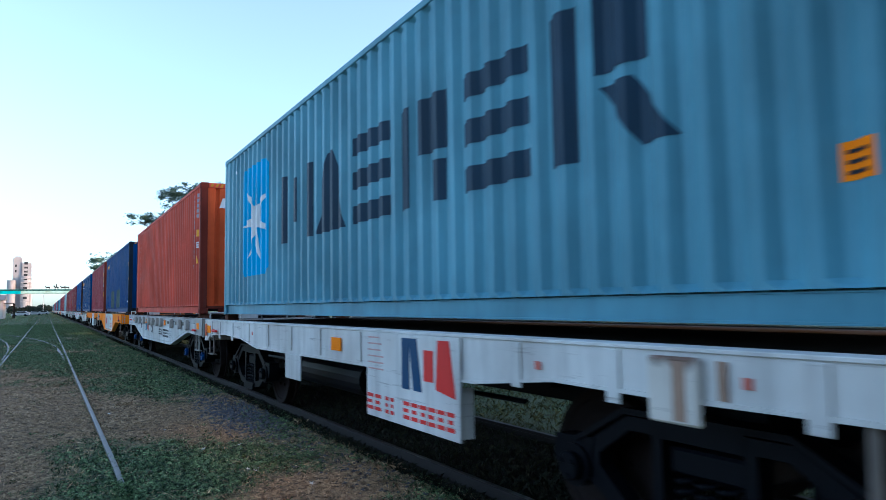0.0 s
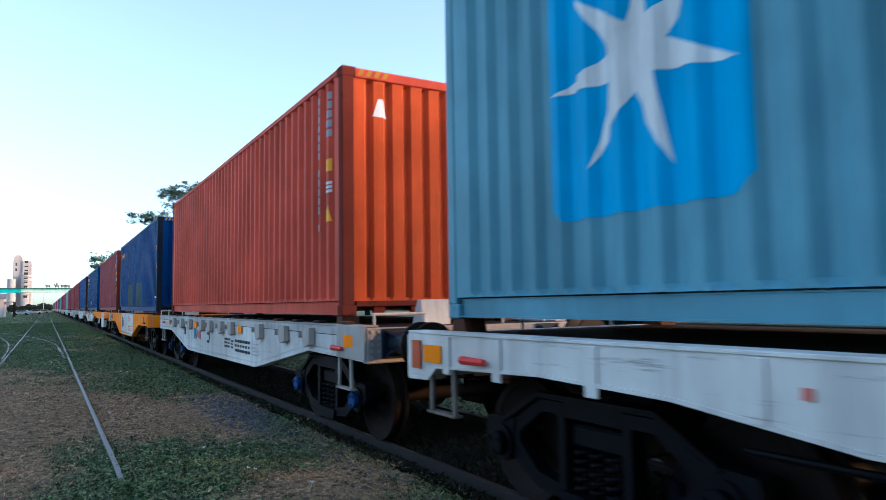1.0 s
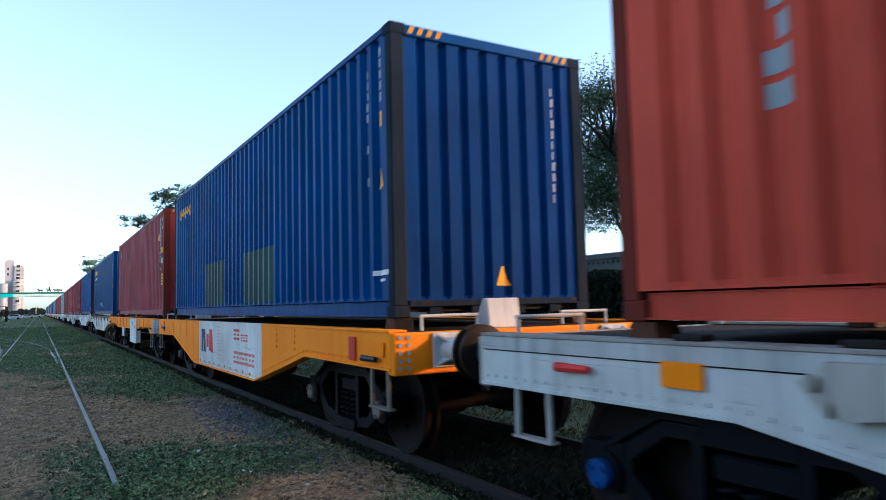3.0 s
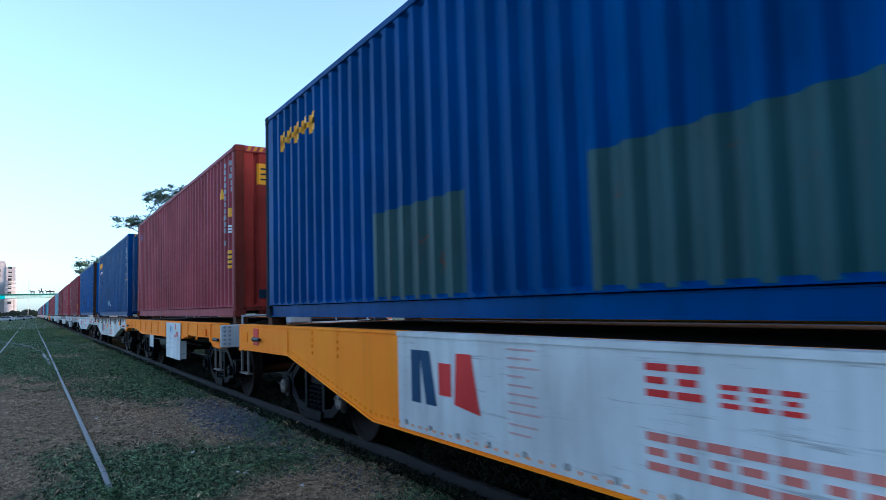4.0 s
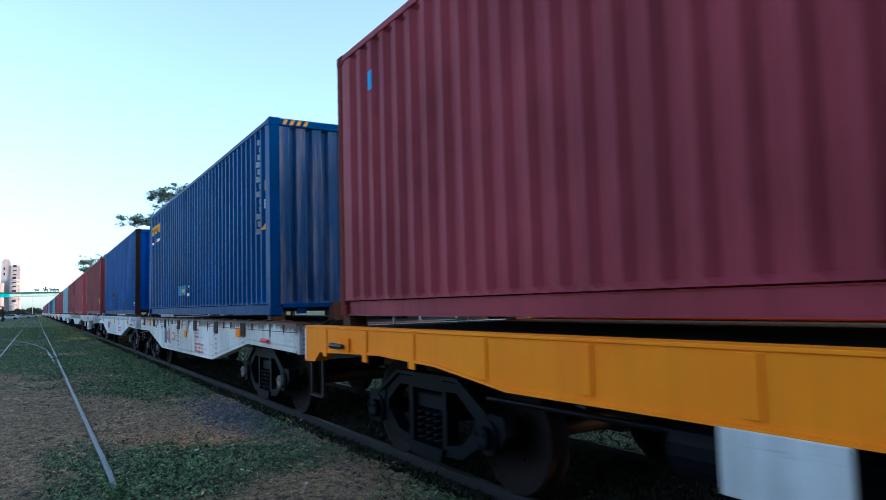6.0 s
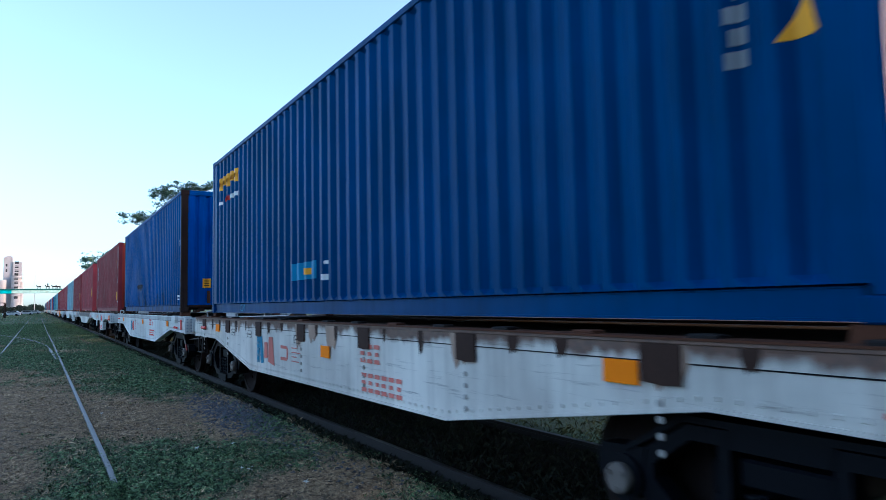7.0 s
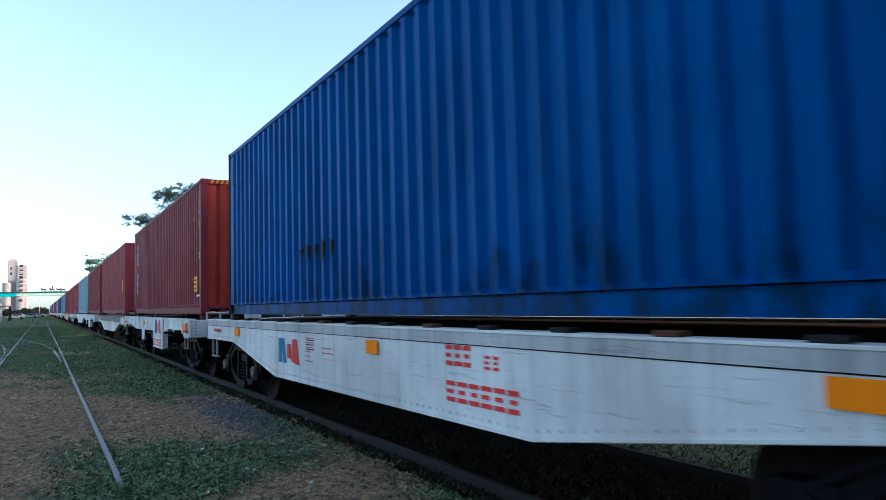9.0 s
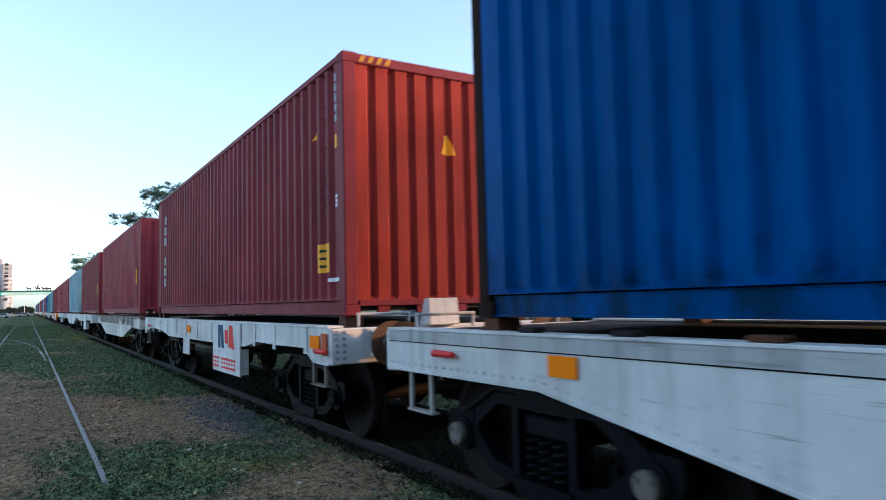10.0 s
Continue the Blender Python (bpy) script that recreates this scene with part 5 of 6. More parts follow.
def build_grass():
    rng = random.Random(4)
    green, dry, dark, beyond = [], [], [], []
    for i in range(60000):
        y = 3.6 + 86 * rng.random() ** 2.2
        x = rng.uniform(max(-12, -1.0 - y * 0.12), 3.12)
        c = cover(x, y) + 0.3 * noise.noise(Vector((x * 6, y * 5, 4.0)))
        far = 1 + y / 12
        lush = rng.random() < c * 1.25 - 0.25
        if not lush and rng.random() > 0.75:
            continue
        r = rng.uniform(0.012, 0.04) * far
        z = ground_z(x, y) - 0.004
        tall = rng.uniform(0.6, 1.25)
        for q in range(6 if lush else 4):
            p, o = x + rng.gauss(0, r), y + rng.gauss(0, r)
            if p > 3.13:
                continue
            if lush:
                green.append((p, o, z, rng.uniform(0.018, 0.042) * tall * (0.85 + 0.15 * far), rng.uniform(0.004, 0.0075) * far))
            else:
                dry.append((p, o, z, rng.uniform(0.008, 0.026) * tall, rng.uniform(0.003, 0.0055) * far))
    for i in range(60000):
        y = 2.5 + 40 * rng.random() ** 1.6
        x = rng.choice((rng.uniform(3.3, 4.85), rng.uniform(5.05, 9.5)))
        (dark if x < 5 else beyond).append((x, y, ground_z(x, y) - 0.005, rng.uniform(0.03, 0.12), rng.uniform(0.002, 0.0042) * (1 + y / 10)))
    # coarser growth further off
    for i in range(26000):
        y = 85 + 330 * rng.random() ** 1.5
        x = rng.uniform(-8 - y * 0.13, 2.9 if y < 200 else 12)
        (green if rng.random() < 0.88 else dry).append((x, y, -0.01, rng.uniform(0.05, 0.13), rng.uniform(0.06, 0.14) * y / 90))
    # growth over the half-buried rail
    for i in range(4200):
        y = 5.2 + 9 * rng.random() ** 1.8
        tall = 0.06 if y < 7.0 else 0.035 if y < 8.5 else 0.02
        p, o = 0.64 + rng.gauss(0, 0.05), y
        green.append((p, o, 0.0, rng.uniform(0.3, 1.0) * tall, rng.uniform(0.004, 0.008)))
    # a fringe along the rail, in the same darkened colour
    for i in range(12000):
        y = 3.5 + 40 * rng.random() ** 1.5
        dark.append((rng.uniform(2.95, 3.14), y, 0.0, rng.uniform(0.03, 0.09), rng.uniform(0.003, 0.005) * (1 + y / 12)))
    # a few coarse tufts
    for cx, cy, n, h in ((3.0, 9.1, 22, 0.12), (1.15, 12.6, 40, 0.09), (0.25, 16.5, 50, 0.10), (2.95, 6.2, 20, 0.11)):
        for i in range(n):
            dry.append((cx + rng.gauss(0, 0.07), cy + rng.gauss(0, 0.1), 0.0, h * rng.uniform(0.4, 1.0), rng.uniform(0.002, 0.004)))
    # broad flat leaves of creeping weeds, and straw that lies on the earth
    leafy, straw = [], []
    for i in range(170000):
        y = 3.6 + 34 * rng.random() ** 1.9
        x = rng.uniform(max(-6, -1.0 - y * 0.12), 3.08)
        if ((x - 2.45) / 0.55) ** 2 + ((y - 10.7) / 2.4) ** 2 < rng.uniform(0.4, 1.3):
            continue
        c = cover(x, y) + 0.55 * noise.noise(Vector((x * 3.1, y * 2.6, 8.0)))
        z = ground_z(x, y)
        k = 1 + y / 18
        if rng.random() < c * 0.95 - 0.42:
            for q in range(3):
                leafy.append((x + rng.gauss(0, 0.018) * k, y + rng.gauss(0, 0.018) * k, z + rng.uniform(0.008, 0.034), rng.uniform(0.006, 0.015) * k, rng.uniform(0.35, 0.75)))
        elif rng.random() < 0.85 - 0.45 * c:
            straw.append((x, y, z + rng.uniform(0.004, 0.02), rng.uniform(0.010, 0.042) * (1 + y / 25), rng.uniform(0.06, 0.13)))
    lying("creeping_weeds", "low broad-leaved weeds in the grass", blade_material("weed_leaves", (0.035, 0.085, 0.026), (0.42, 0.56, 0.24), gap=0.45), leafy, rng)
    lying("straw", "dry straw scattered on bare earth", blade_material("lying_straw", (0.30, 0.185, 0.09), (0.95, 0.68, 0.38), gap=0.4), straw, rng)
    blades("grass", "short patchy green grass", blade_material("green_grass", (0.032, 0.070, 0.026), (0.34, 0.48, 0.22)), green, rng)
    blades("dry_grass", "thin straw-coloured dry grass", blade_material("dry_grass", (0.20, 0.14, 0.08), (0.75, 0.54, 0.31), gap=0.6), dry, rng)
    # blade colours lowered to near black to paint the shade under the wagons
    blades("tall_grass", "uncut grass along and between the rails, darkened for the train's shade", blade_material("tall_grass", (0.006, 0.011, 0.005), (0.050, 0.050, 0.024)), dark, rng)
    # warm sunlight is coloured into these blades, since the hedge blocks the sun
    blades("tall_grass", "uncut grass beyond the train, coloured yellow-green as if sunlit", blade_material("sun_tinted_grass", (0.05, 0.06, 0.018), (0.26, 0.25, 0.10)), beyond, rng)
    # gravel beside the rail
    stone = []
    for i in range(3000):
        if i < 1900:
            x, y = rng.gauss(2.55, 0.27), rng.gauss(10.4, 1.4)
        else:
            x, y = rng.gauss(2.75, 0.25), rng.uniform(4.5, 22)
        if x > 3.1 or x < 0.8:
            continue
        s = rng.uniform(0.012, 0.032)
        stone.append((x, y, s))
    verts, faces = [], []
    for x, y, s in stone:
        o, z = len(verts), ground_z(x, y)
        verts += [(x + s * a * rng.uniform(0.7, 1.2), y + s * b * rng.uniform(0.7, 1.2), z + s * c * rng.uniform(0.6, 1.0)) for a, b, c in
                  ((1, 0, 0), (0.2, 1, 0.1), (-1, 0.2, 0), (0, -1, 0.1), (0.2, 0.1, 0.8), (0, 0, -0.6))]
        for q in range(4):
            faces += [(o + q, o + (q + 1) % 4, o + 4), (o + (q + 1) % 4, o + q, o + 5)]
    me = bpy.data.meshes.new("gravel")
    me.from_pydata(verts, [], faces)
    m, n, l, b = nodes_of("blue_grey_stone", 0.8)
    g = n.new("ShaderNodeNewGeometry")
    l.new(mix(n, l, g.outputs["Random Per Island"], (0.026, 0.027, 0.033), (0.135, 0.135, 0.150)), b.inputs["Base Color"])
    tagged(link("gravel", me, m), "loose blue-grey gravel beside the rail", "gravel", kind="stuff")
    # small white flowers
    bm = bmesh.new()
    for i in range(5):
        a = i * 2 * math.pi / 5
        q = [bm.verts.new(v) for v in ((0, 0, 0.05), (0.012 * math.cos(a - 0.5), 0.012 * math.sin(a - 0.5), 0.053), (0.034 * math.cos(a), 0.034 * math.sin(a), 0.058), (0.012 * math.cos(a + 0.5), 0.012 * math.sin(a + 0.5), 0.053))]
        bm.faces.new(q)
    rod(bm, (0, 0, -0.01), (0, 0, 0.05), 0.0008, 4)
    me = mesh_of("wild_flower", bm)
    petal = painted("white_petal", (0.75, 0.75, 0.68), dirt=0.1, rust=0.0)
    for x, y in ((1.73, 6.61), (1.80, 6.72), (1.70, 6.75), (1.57, 8.05), (1.95, 8.0), (2.05, 5.9), (1.35, 9.6), (0.85, 11.5)):
        f = link("wild_flower", me, petal, None, "small white star-shaped wild flower in the grass", at=pose(x, y, ground_z(x, y), 14, -12, x * 900))
        tagged(f, category="flower", group="wild flowers")


# ---- the tracks ----
def rail_profile(h=0.13, head=0.068, foot=0.12):
    return [(-foot / 2, 0), (foot / 2, 0), (foot / 2, 0.012), (0.010, 0.03), (0.010, h - 0.042), (head / 2, h - 0.032), (head / 2, h - 0.004),
            (head / 2 - 0.006, h), (-head / 2 + 0.006, h), (-head / 2, h - 0.004), (-head / 2, h - 0.032), (-0.010, h - 0.042), (-0.010, 0.03), (-foot / 2, 0.012)]


def rail_along(pts, prof):
    bm = bmesh.new()
    rings = []
    for i, (x, y, z) in enumerate(pts):
        a, b = pts[max(0, i - 1)], pts[min(len(pts) - 1, i + 1)]
        d = Vector((b[0] - a[0], b[1] - a[1], 0)).normalized()
        side = Vector((d.y, -d.x, 0))
        rings.append([bm.verts.new(Vector((x, y, z)) + side * u + Vector((0, 0, v))) for u, v in prof])
    n = len(prof)
    for a, b in zip(rings, rings[1:]):
        for i in range(n):
            bm.faces.new((a[i], a[(i + 1) % n], b[(i + 1) % n], b[i]))
    bm.faces.new(rings[0])
    bm.faces.new(rings[-1][::-1])
    return bm


def build_tracks():
    t = thing("main_track", "dark steel rails under the train", "railway track", kind="structure")
    for s in (-1, 1):
        x = MID + s * (GAUGE / 2 + 0.034)
        pts = [(x, y, RAIL_TOP - 0.13) for y in (-60, 0, 10, 30, 80, 300, 900)]
        part("rail", rail_along(pts, rail_profile()), RAIL, t, "dark rusty rail")
        part("rail_head", boxed(x - 0.026, x + 0.026, -60, 900, RAIL_TOP - 0.002, RAIL_TOP + 0.002), TREAD, t, "bright worn running surface")
    t = thing("siding_track", "pale half-buried rails of a siding with a turnout", "railway track", kind="structure")
    low = -0.095
    pts = [(0.64 + 0.0, y, low - 0.05 * max(0, (7.6 - y) / 1.2)) for y in (5.8, 6.4, 7.0, 7.6, 8.6, 11, 14, 20, 26, 30, 36)] + [(0.60, 60, low), (0.6, 90, low), (0.6, 220, low - 0.02)]
    part("rail", rail_along(pts, rail_profile(head=0.052)), RAIL_DULL, t)
    pts = [(-1.12, y, low) for y in (14, 20, 24, 34, 45, 60, 90, 220)]
    part("rail", rail_along(pts, rail_profile(head=0.052)), RAIL_DULL, t)
    pts = [(0.55, 26.5, low), (0.50, 29, low), (0.40, 33.9, low), (0.18, 37.5, low), (-0.10, 40.5, low), (-0.45, 43.3, low), (-0.9, 46.3, low), (-1.8, 51, low), (-3.2, 57, low)]
    part("rail", rail_along(pts, rail_profile(head=0.052)), RAIL_DULL, t)
    pts = [(-1.2, 26.0, low), (-1.22, 29, low), (-1.27, 31.8, low), (-1.42, 36, low), (-1.66, 40, low), (-2.3, 46.8, low), (-3.3, 53, low), (-4.6, 59, low)]
    part("rail", rail_along(pts, rail_profile(head=0.052)), RAIL_DULL, t)
    pts = [(2.02, y, low - 0.015) for y in (31.5, 35, 40, 45.5)]
    part("rail", rail_along(pts, rail_profile()), RUST, t)
    part("switch_blade", rail_along([(0.52, 25.0, low), (0.50, 27, low), (0.46, 29.5, low), (0.42, 31, low)], rail_profile(0.128, 0.05, 0.1)), RAIL_DULL, t)


# ---- trees ----
BARK = rough_metal("bark", (0.028, 0.023, 0.020), 0.95, 0.0, (0.014, 0.012, 0.011), 0.6, 0.1)
LEAF = blade_material("dark_leaves", (0.018, 0.046, 0.020), (0.080, 0.155, 0.070), 0.8, gap=0.5)
LEAF_HEDGE = blade_material("hedge_leaves", (0.006, 0.016, 0.007), (0.020, 0.045, 0.018), 0.9)
LEAF_MID = blade_material("hazy_leaves", (0.08, 0.145, 0.11), (0.17, 0.28, 0.20), 0.7, gap=0.9)
LEAF_FAR = blade_material("far_leaves", (0.02, 0.035, 0.028), (0.05, 0.075, 0.055), 0.8)


def tree(name, label, x, y, height, spread, seed, leaves, leaf, base=0.28, mat=LEAF, flat=0.6, trunk=0.18, full=0.0, puff=0.45, n_clumps=70, pad=0.8):
    rng = random.Random(seed)
    t = tagged(new(name), label, "tree", "trees beyond the train")
    t.location = (x, y, 0)
    bm = bmesh.new()
    tips = []

    def limb(a, d, length, r, level):
        b = a + d * length
        rod(bm, a, b, r, 7, r * 0.68)
        if level == 0:
            tips.append((a, b))
            return
        for i in range(rng.choice((2, 3, 3))):
            q = Vector((rng.uniform(-1, 1), rng.uniform(-1, 1), rng.uniform(-0.15, 0.9))).normalized()
            limb(a + (b - a) * rng.uniform(0.65, 1.0), (d * 0.75 + q * 0.8).normalized(), length * rng.uniform(0.6, 0.82), r * 0.6, level - 1)

    top = height * base
    lean = Vector((rng.uniform(-0.1, 0.1), rng.uniform(-0.1, 0.1), 1)).normalized()
    rod(bm, (0, 0, -0.2), lean * top, trunk, 10, trunk * 0.75)
    for i in range(4):
        a = i * 1.57 + rng.uniform(-0.5, 0.5)
        limb(lean * top * rng.uniform(0.8, 1.0), Vector((math.cos(a) * spread / height * 1.6, math.sin(a) * spread / height * 1.6, rng.uniform(0.5, 1.0))).normalized(), height * 0.27, trunk * 0.6, 3)
    part("trunk", bm, BARK, t)
    def soft():
        return rng.uniform(-1, 1) + rng.uniform(-1, 1)

    verts, faces = [], []
    zmax = max(b.z for _, b in tips)
    clumps = []
    while len(clumps) < n_clumps:
        q = Vector((rng.uniform(-1, 1), rng.uniform(-1, 1), rng.uniform(-1, 1)))
        if 0.15 < q.length < 1:
            clumps.append(Vector((q.x * spread, q.y * spread, height * 0.67 + q.z * height * 0.31)))
    fit_z = (height * 0.97 - top) / max(0.1, zmax - top)
    for i in range(leaves):
        a, b = tips[rng.randrange(len(tips))]
        c = a.lerp(b, rng.uniform(0.1, 1.25))
        c = Vector((c.x, c.y, top + (c.z - top) * min(1.15, fit_z)))
        c += Vector((soft(), soft(), soft() * flat)) * spread * 0.075
        if full and rng.random() < full:
            q = clumps[rng.randrange(len(clumps))]
            c = q + Vector((soft(), soft(), soft() * pad)) * puff
        u = Vector((rng.uniform(-1, 1), rng.uniform(-1, 1), rng.uniform(-0.6, 0.6))).normalized()
        w = u.cross(Vector((rng.uniform(-1, 1), rng.uniform(-1, 1), rng.uniform(-1, 1)))).normalized()
        s = leaf * rng.uniform(0.6, 1.3)
        o = len(verts)
        verts += [tuple(c - u * s), tuple(c + w * s * 0.45), tuple(c + u * s), tuple(c - w * s * 0.45)]
        faces.append((o, o + 1, o + 2, o + 3))
    me = bpy.data.meshes.new("crown")
    me.from_pydata(verts, [], faces)
    link("crown", me, mat, t)
    return t


def umbrella_tree(label, x, y, seed):
    """An open tree whose leaves lie in flat pads at the ends of long limbs."""
    rng = random.Random(seed)
    t = tagged(new("tree"), label, "tree", "trees beyond the train")
    t.location = (x, y, 0)
    bm = bmesh.new()
    fork = Vector((0.1, 0, 6.2))
    rod(bm, (0, 0, -0.2), fork, 0.30, 10, 0.22)
    pads = [(-6.2, 0, 10.5, 0.8), (-4.9, 1, 10.9, 0.9), (-4.2, -1, 10.4, 0.6), (-3.3, 0.5, 11.8, 0.7), (-3.6, 0, 13.3, 0.75), (-2.3, 1.2, 13.8, 0.95),
            (-2.5, -1, 12.6, 0.8), (-1.0, 0, 13.9, 1.0), (0.3, 1, 14.2, 1.0), (1.6, -1, 14.0, 1.0), (3.0, 0.5, 13.2, 1.1), (-1.2, 2, 12.4, 0.9),
            (0.6, -1.6, 12.6, 0.9), (4.4, 1, 11.8, 1.1), (2.2, 2, 12.2, 1.0), (-2.6, 2, 10.6, 0.8), (3.2, -2, 10.6, 1.0)]
    verts, faces = [], []
    for px, py, pz, r in pads:
        tip = Vector((px, py, pz - 0.25))
        knee = fork.lerp(tip, 0.5) + Vector((px * 0.10, 0, 0.5))
        rod(bm, fork, knee, 0.11, 7, 0.06)
        rod(bm, knee, tip, 0.06, 6, 0.02)
        for j in range(5):
            a = rng.uniform(0, 6.283)
            rod(bm, knee.lerp(tip, rng.uniform(0.6, 0.95)), tip + Vector((math.cos(a) * r * 0.8, math.sin(a) * r * 0.8, rng.uniform(-0.1, 0.3))), 0.022, 5, 0.008)
        for j in range(12):
            cx, cy, cz = px + rng.uniform(-1.3, 1.3) * r, py + rng.uniform(-1.3, 1.3) * r, pz + rng.gauss(0, 0.22)
            for i in range(60):
                c = Vector((cx + rng.gauss(0, 0.24), cy + rng.gauss(0, 0.24), cz + rng.gauss(0, 0.11)))
                u = Vector((rng.uniform(-1, 1), rng.uniform(-1, 1), rng.uniform(-0.35, 0.35))).normalized()
                w = u.cross(Vector((rng.uniform(-0.5, 0.5), rng.uniform(-0.5, 0.5), 1))).normalized()
                k, o = rng.uniform(0.09, 0.19), len(verts)
                verts += [tuple(c - u * k), tuple(c + w * k * 0.5), tuple(c + u * k), tuple(c - w * k * 0.5)]
                faces.append((o, o + 1, o + 2, o + 3))
    part("trunk", bm, BARK, t)
    me = bpy.data.meshes.new("crown")
    me.from_pydata(verts, [], faces)
    link("crown", me, LEAF_MID, t)
    return t


def build_trees():
    row = "dense dark-green tree behind the train"
    first = tree("tree", row, 15.5, 13.6, 8.6, 4.6, 1, 66000, 0.04, base=0.44, full=0.86, puff=0.40, n_clumps=62)
    tree("tree", row, 17.5, 11.4, 7.8, 4.3, 2, 66000, 0.04, base=0.44, full=0.86, puff=0.40, n_clumps=62)
    tree("tree", "leaning dark-green tree over a wall behind the train", 16.0, 7.6, 8.0, 4.3, 3, 56000, 0.04, base=0.44, full=0.86, puff=0.40, n_clumps=62)
    tree("tree", "leaning dark-green tree over a wall behind the train", 18.5, 9.0, 8.0, 4.3, 4, 56000, 0.04, base=0.44, full=0.86, puff=0.40, n_clumps=62)
    # this one stands out of view, added to shade the oncoming container ends
    tree("tree", "leaning dark-green tree over a wall behind the train", 17.5, 3.2, 8.4, 3.7, 14, 50000, 0.045, base=0.36, full=0.86, puff=0.45, n_clumps=80)
    tree("tree", row, 20.0, 17.0, 10.0, 5.5, 9, 60000, 0.055, base=0.14, full=0.86, puff=0.40, n_clumps=62)
    tree("tree", row, 26.0, 19.0, 10.5, 6.5, 10, 56000, 0.065, base=0.12, full=0.86, puff=0.40, n_clumps=62)
    tree("tree", row, 27.0, 12.5, 9.5, 6.0, 11, 56000, 0.065, base=0.12, full=0.86, puff=0.40, n_clumps=62)
    umbrella_tree("spreading flat-topped tree showing above the containers", 14.2, 74.0, 5)
    tree("tree", "spreading tree showing above the far containers", 10.6, 140.0, 12.8, 5.2, 6, 10000, 0.24, base=0.4, mat=LEAF_MID, flat=0.4, trunk=0.3, full=0.93, puff=0.65, n_clumps=34, pad=0.4)
    for i, (x, y, h) in enumerate(((-6.0, 420, 3.2), (-2.2, 450, 4.6), (-8.5, 430, 3.6), (-14, 380, 3.2), (-4.4, 440, 3.0), (-11.2, 400, 2.6), (0.8, 470, 4.0))):
        tree("tree", "small far tree on the horizon", x, y, h, h * 0.5, 20 + i, 1800, 0.7, base=0.1, mat=LEAF_FAR, trunk=0.3, full=0.5)
    rng = random.Random(31)
    # copies hidden by the train, added to keep the sun off far container ends
    for i in range(16):
        copy_thing(first, pose(17.0 + rng.uniform(-1.5, 1.5), 23.5 + 6.2 * i, 0, 0, 0, rng.uniform(0, 360)))
    # hedge in front of the wall
    rng = random.Random(12)
    verts, faces = [], []
    for i in range(120000):
        y = rng.uniform(-4, 20)
        x = 11.5 + rng.gauss(0, 0.35) + 0.02 * y
        top = 2.25 + 0.3 * noise.noise(Vector((y * 0.7, 2.0, 1.0)))
        z = top * rng.random() ** 0.6
        u = Vector((rng.uniform(-1, 1), rng.uniform(-1, 1), rng.uniform(-1, 1))).normalized()
        w = u.cross(Vector((rng.uniform(-1, 1), rng.uniform(-1, 1), rng.uniform(-1, 1)))).normalized()
        s, c, o = rng.uniform(0.035, 0.065), Vector((x, y, z)), len(verts)
        verts += [tuple(c - u * s), tuple(c + w * s * 0.5), tuple(c + u * s), tuple(c - w * s * 0.5)]
        faces.append((o, o + 1, o + 2, o + 3))
    me = bpy.data.meshes.new("hedge")
    me.from_pydata(verts, [], faces)
    tagged(link("hedge", me, LEAF_HEDGE), "dark untrimmed hedge along a wall", "hedge", kind="stuff")


# ---- distance ----
CONCRETE = rough_metal("pale_concrete", (0.54, 0.50, 0.50), 0.85, 0.0, (0.40, 0.37, 0.37), 0.5)
WALLPAINT = rough_metal("grey_plaster", (0.30, 0.32, 0.35), 0.9, 0.0, (0.14, 0.15, 0.16), 0.5)
# next two: plain colours for the added light-blocking walls
DARK_WALL = rough_metal("light_block_grey", (0.24, 0.23, 0.21), 0.95, 0.0, (0.14, 0.13, 0.12), 0.6, 0.1)
DARK_BLOCKER = rough_metal("light_block_dark", (0.05, 0.045, 0.04), 0.9, 0.0, (0.03, 0.027, 0.025), 0.6, 0.1)
GLASS_DARK = rough_metal("dark_window", (0.05, 0.05, 0.055), 0.25, 0.0, (0.03, 0.03, 0.03), 0.3)
TURQUOISE = painted("turquoise_paint", (0.03, 0.42, 0.45), dirt=0.1, rust=0.0, fade=0.1)
MINT = painted("pale_mint_paint", (0.42, 0.62, 0.54), dirt=0.1, rust=0.0, fade=0.1)
DARKGREEN = painted("dark_green_paint", (0.02, 0.11, 0.10), dirt=0.2, rust=0.0)
BRONZE = rough_metal("dark_sheet_metal", (0.04, 0.04, 0.04), 0.6, 0.4)
ROOF_TIN = rough_metal("roof_sheet", (0.25, 0.24, 0.24), 0.6, 0.4, (0.14, 0.09, 0.07), 0.5)


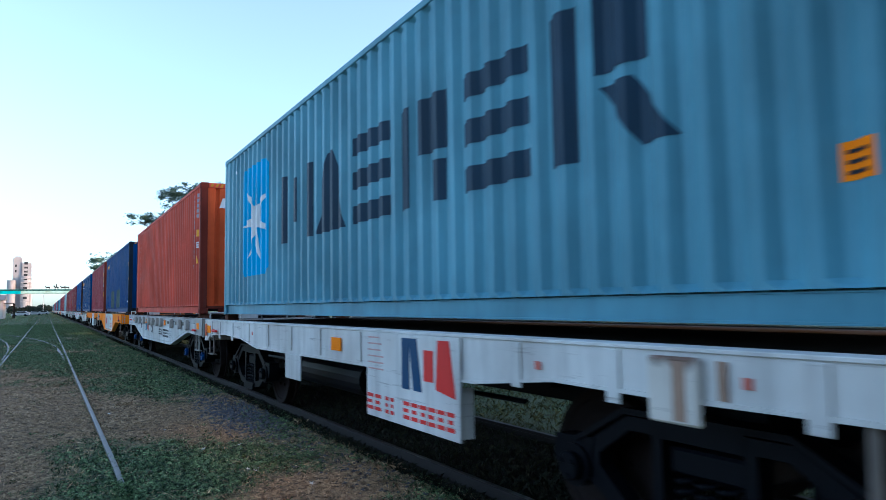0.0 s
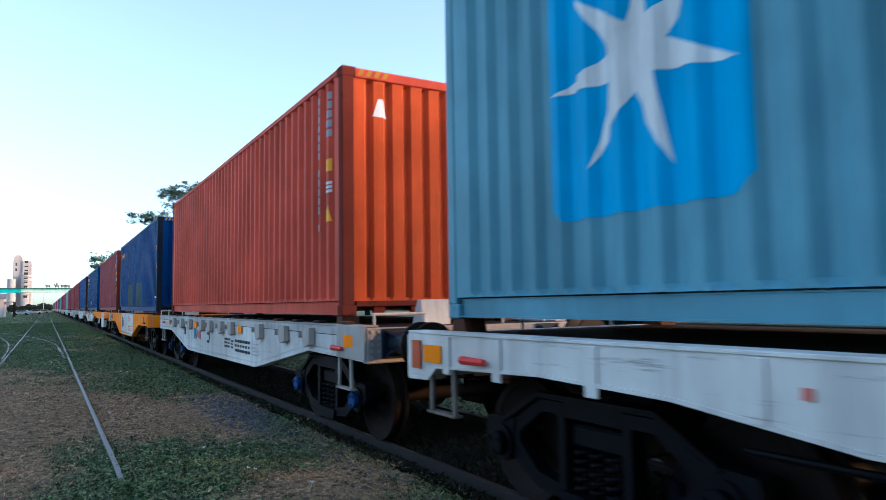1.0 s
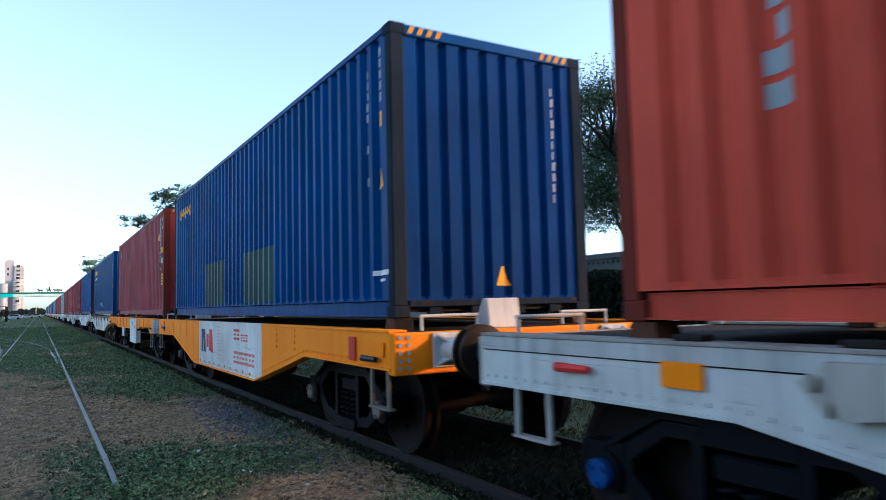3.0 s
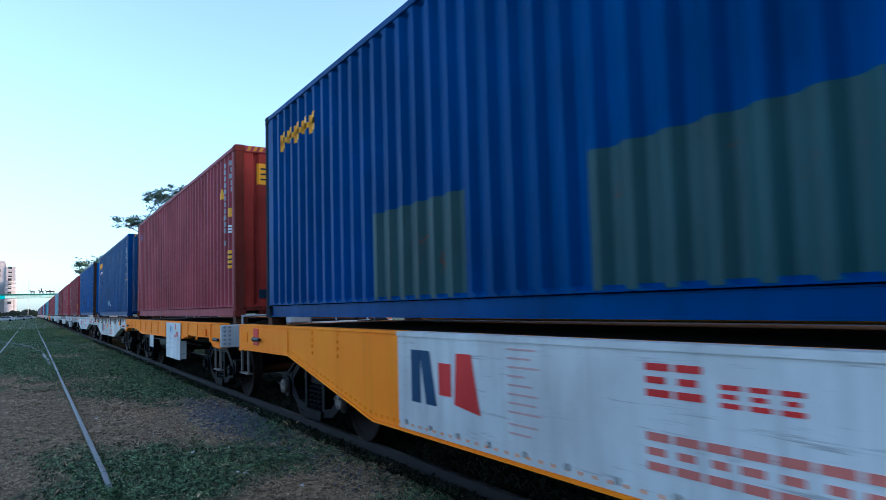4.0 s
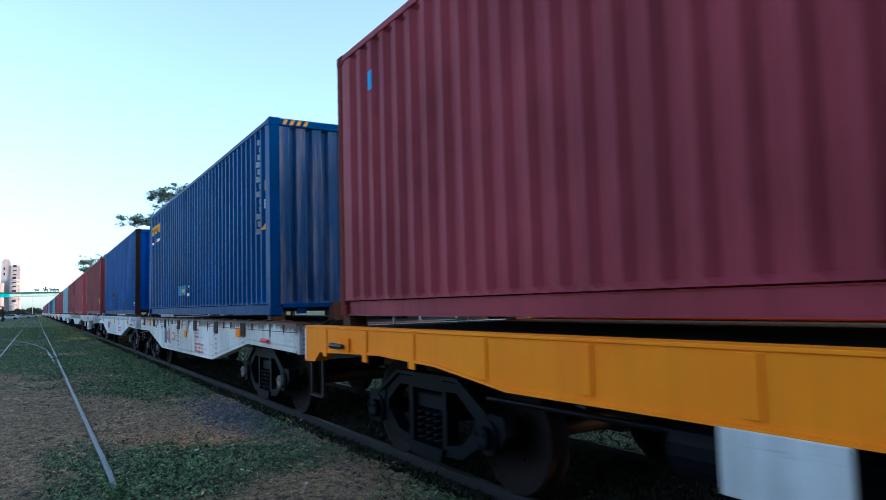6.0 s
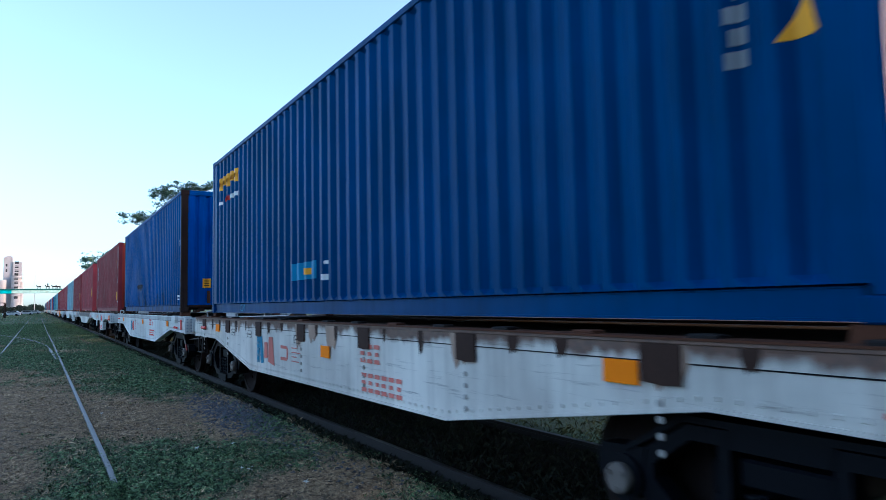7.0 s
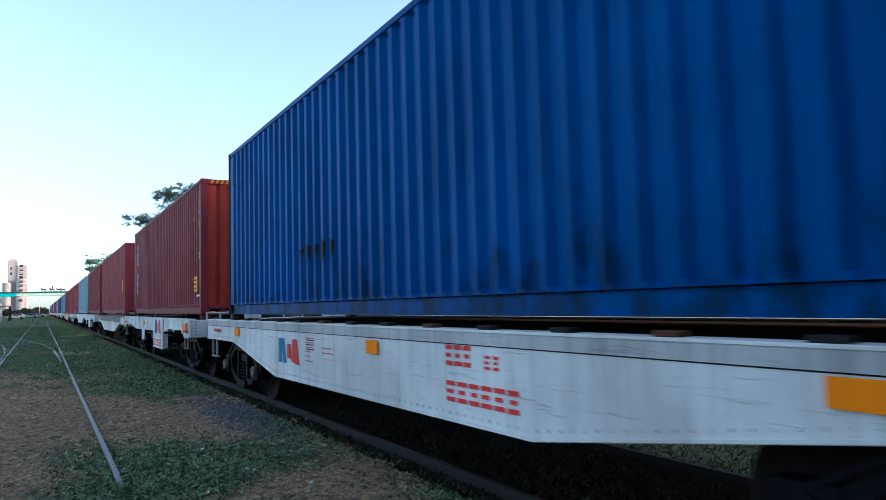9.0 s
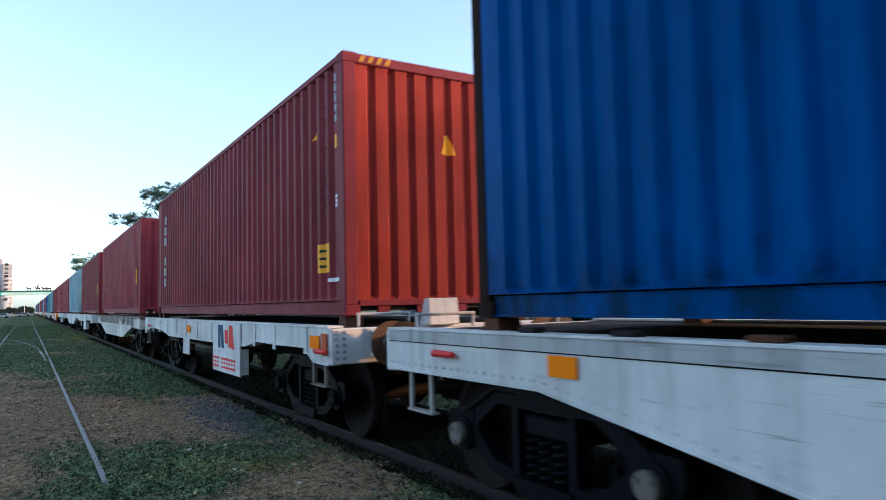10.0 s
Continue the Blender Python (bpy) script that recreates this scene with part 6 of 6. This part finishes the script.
def build_distance():
    # wall behind the trees, with a row of dentils under its coping
    w = thing("garden_wall", "grey plastered wall with a dentil cornice", "wall", kind="structure")
    part("wall", boxed(21.0, 21.25, -8, 40, 0, 3.35), WALLPAINT, w)
    part("coping", boxed(20.85, 21.4, -8, 40, 3.35, 3.6, bevel=0.03), WALLPAINT, w)
    for i in range(140):
        part_mesh = BOX_MESH.setdefault("dentil", mesh_of("dentil", boxed(-0.07, 0.07, -0.08, 0.08, -0.06, 0.06)))
        link("dentil", part_mesh, WALLPAINT, w, at=pose(20.93, -6 + i * 0.3, 3.22))
    # unseen wall away from the train, added to block low sky light
    v = thing("light_block_west", "unseen grey wall added to block low sky light", "wall", kind="structure")
    part("wall", boxed(-20.6, -20.0, -70, 150, 0, 3.4), DARK_WALL, v)
    # and an unseen dark wall behind the camera, added to darken the near sides
    v = thing("light_block_south", "unseen dark wall added to block light from behind", "wall", kind="structure")
    part("wall", boxed(-20.0, 1.0, -7.6, -7.0, 0, 7.5), DARK_BLOCKER, v)
    # grain silo
    s = thing("grain_silo", "tall pale concrete grain silo on the horizon", "silo")
    s.location = (-16.5, 600, 0)
    part("tower", boxed(-6.0, -0.2, 0, 9, 0, 41, bevel=0.2), CONCRETE, s)
    part("tower", boxed(-0.2, 5.8, -1, 9, 0, 37.5, bevel=0.2), CONCRETE, s)
    for x, r, h in ((-6.5, 2.8, 24), (2.4, 3.2, 27), (5.0, 2.0, 22)):
        part("bin", rod(bmesh.new(), (x, -4, 0), (x, -4, h), r, 20), CONCRETE, s)
    for z in (8, 12, 15.5, 19, 22, 25, 28, 31, 34):
        part("ledge", boxed(-0.4, 6.3, -7.4 if z < 27 else -1.6, 8, z, z + 0.6), CONCRETE, s)
        part("window", boxed(1.2, 3.6, -1.08 if z > 27 else -7.3, -0.9 if z > 27 else -7.15, z + 2.0, z + 3.8), GLASS_DARK, s)
    for z in (30, 34):
        part("window", boxed(-4.6, -3.6, -0.06, 0.1, z, z + 2.0), GLASS_DARK, s)
    part("roof_house", boxed(-4.8, -1.2, 2, 8, 41, 42.2), CONCRETE, s)
    m = thing("radio_mast", "thin lattice radio mast far away", "mast")
    m.location = (-1.6, 440, 0)
    part("mast", rod(bmesh.new(), (0, 0, 0), (0, 0, 23), 0.18, 6, 0.08), PALE_STEEL, m)
    # footbridge over the tracks, with animal shapes cut from sheet
    b = thing("footbridge", "turquoise footbridge girder across the tracks", "bridge")
    b.location = (0, 250, 0)
    part("girder", boxed(-70, -7.1, 0, 3, 6.75, 7.75, bevel=0.05), TURQUOISE, b)
    part("girder", boxed(-7.08, 22, 0, 3, 6.85, 7.75, bevel=0.05), MINT, b, "pale mint girder panel")
    part("upper_band", boxed(-70, 22, -0.15, 3.15, 7.75, 8.2, bevel=0.03), DARKGREEN, b, "dark green upper edge")
    for x in (-68, 18):
        part("pier", boxed(x - 0.6, x + 0.6, 0.4, 2.6, 0, 6.75, bevel=0.08), CONCRETE, b)
    for x in (0.2, 2.6, 4.4, 5.6):
        a = thing("animal_figure", "dark sheet-metal animal figure on the footbridge", "sculpture", "figures on the footbridge")
        a.location = (x, 251, 8.2)
        h = 1.0 if x != 2.6 else 1.4
        bm = boxed(-0.6, 0.6, -0.04, 0.04, 0.45, 0.85, bevel=0.03)
        for lx in (-0.5, -0.3, 0.3, 0.5):
            box(bm, lx - 0.05, lx + 0.05, -0.04, 0.04, 0, 0.5)
        box(bm, -0.85, -0.5, -0.04, 0.04, 0.8, 0.8 + 0.3 * h, bevel=0.02)
        if h > 1:
            box(bm, -0.2, 0.15, -0.04, 0.04, 0.8, 1.7, bevel=0.03)
        part("figure", bm, BRONZE, a)
    # shed with a lean-to roof, parked cars
    h = thing("brick_shed", "low pale shed with a lean-to roof", "shed")
    h.location = (-9.2, 165, 0)
    part("wall", boxed(-6, 1.6, 0, 10, 0, 3.9), CONCRETE, h)
    part("roof", slab(bmesh.new(), [(-0.6, 3.8), (10.5, 3.8), (5, 4.9)], -6.4, 1.9), ROOF_TIN, h)
    part("awning", slab(bmesh.new(), [(0.2, 3.1), (9.8, 3.1), (9.8, 3.2), (0.2, 3.2)], 1.6, 3.4), ROOF_TIN, h)
    for y in (0.4, 5.0, 9.6):
        part("post", boxed(3.2, 3.35, y - 0.08, y + 0.08, 0, 3.1), BARK, h)
    part("door", boxed(-2.6, -1.0, -0.05, 0.02, 0, 2.3), TURQUOISE, h, "turquoise door")
    glass, tyre = GLASS_DARK, BOGIE
    for x, y, rz, mat, label in ((-6.2, 225, 80, GREY_MARK, "grey parked car far away"), (-3.4, 260, 95, GREY_MARK, "grey parked car far away"), (-1.2, 300, 85, GREY_MARK, "grey parked car far away")):
        c = thing("car", label, "car", "parked cars")
        c.matrix_basis = pose(x, y, 0, 0, 0, rz)
        part("body", slab(bmesh.new(), [(-2.1, 0.3), (2.1, 0.3), (2.15, 0.75), (1.3, 0.9), (0.7, 1.4), (-1.2, 1.42), (-1.9, 0.95), (-2.15, 0.85)], -0.85, 0.85), mat, c)
        part("window", slab(bmesh.new(), [(-1.6, 0.98), (1.05, 0.95), (0.62, 1.33), (-1.12, 1.35)], -0.858, 0.858), glass, c)
        for wy in (-1.3, 1.3):
            for wx in (-0.8, 0.8):
                part("wheel", rod(bmesh.new(), (wx - 0.1, wy, 0.31), (wx + 0.1, wy, 0.31), 0.31, 14), tyre, c)


build_ground()
build_tracks()
build_wagons()
build_containers()
build_trees()
build_distance()
build_grass()
motions()
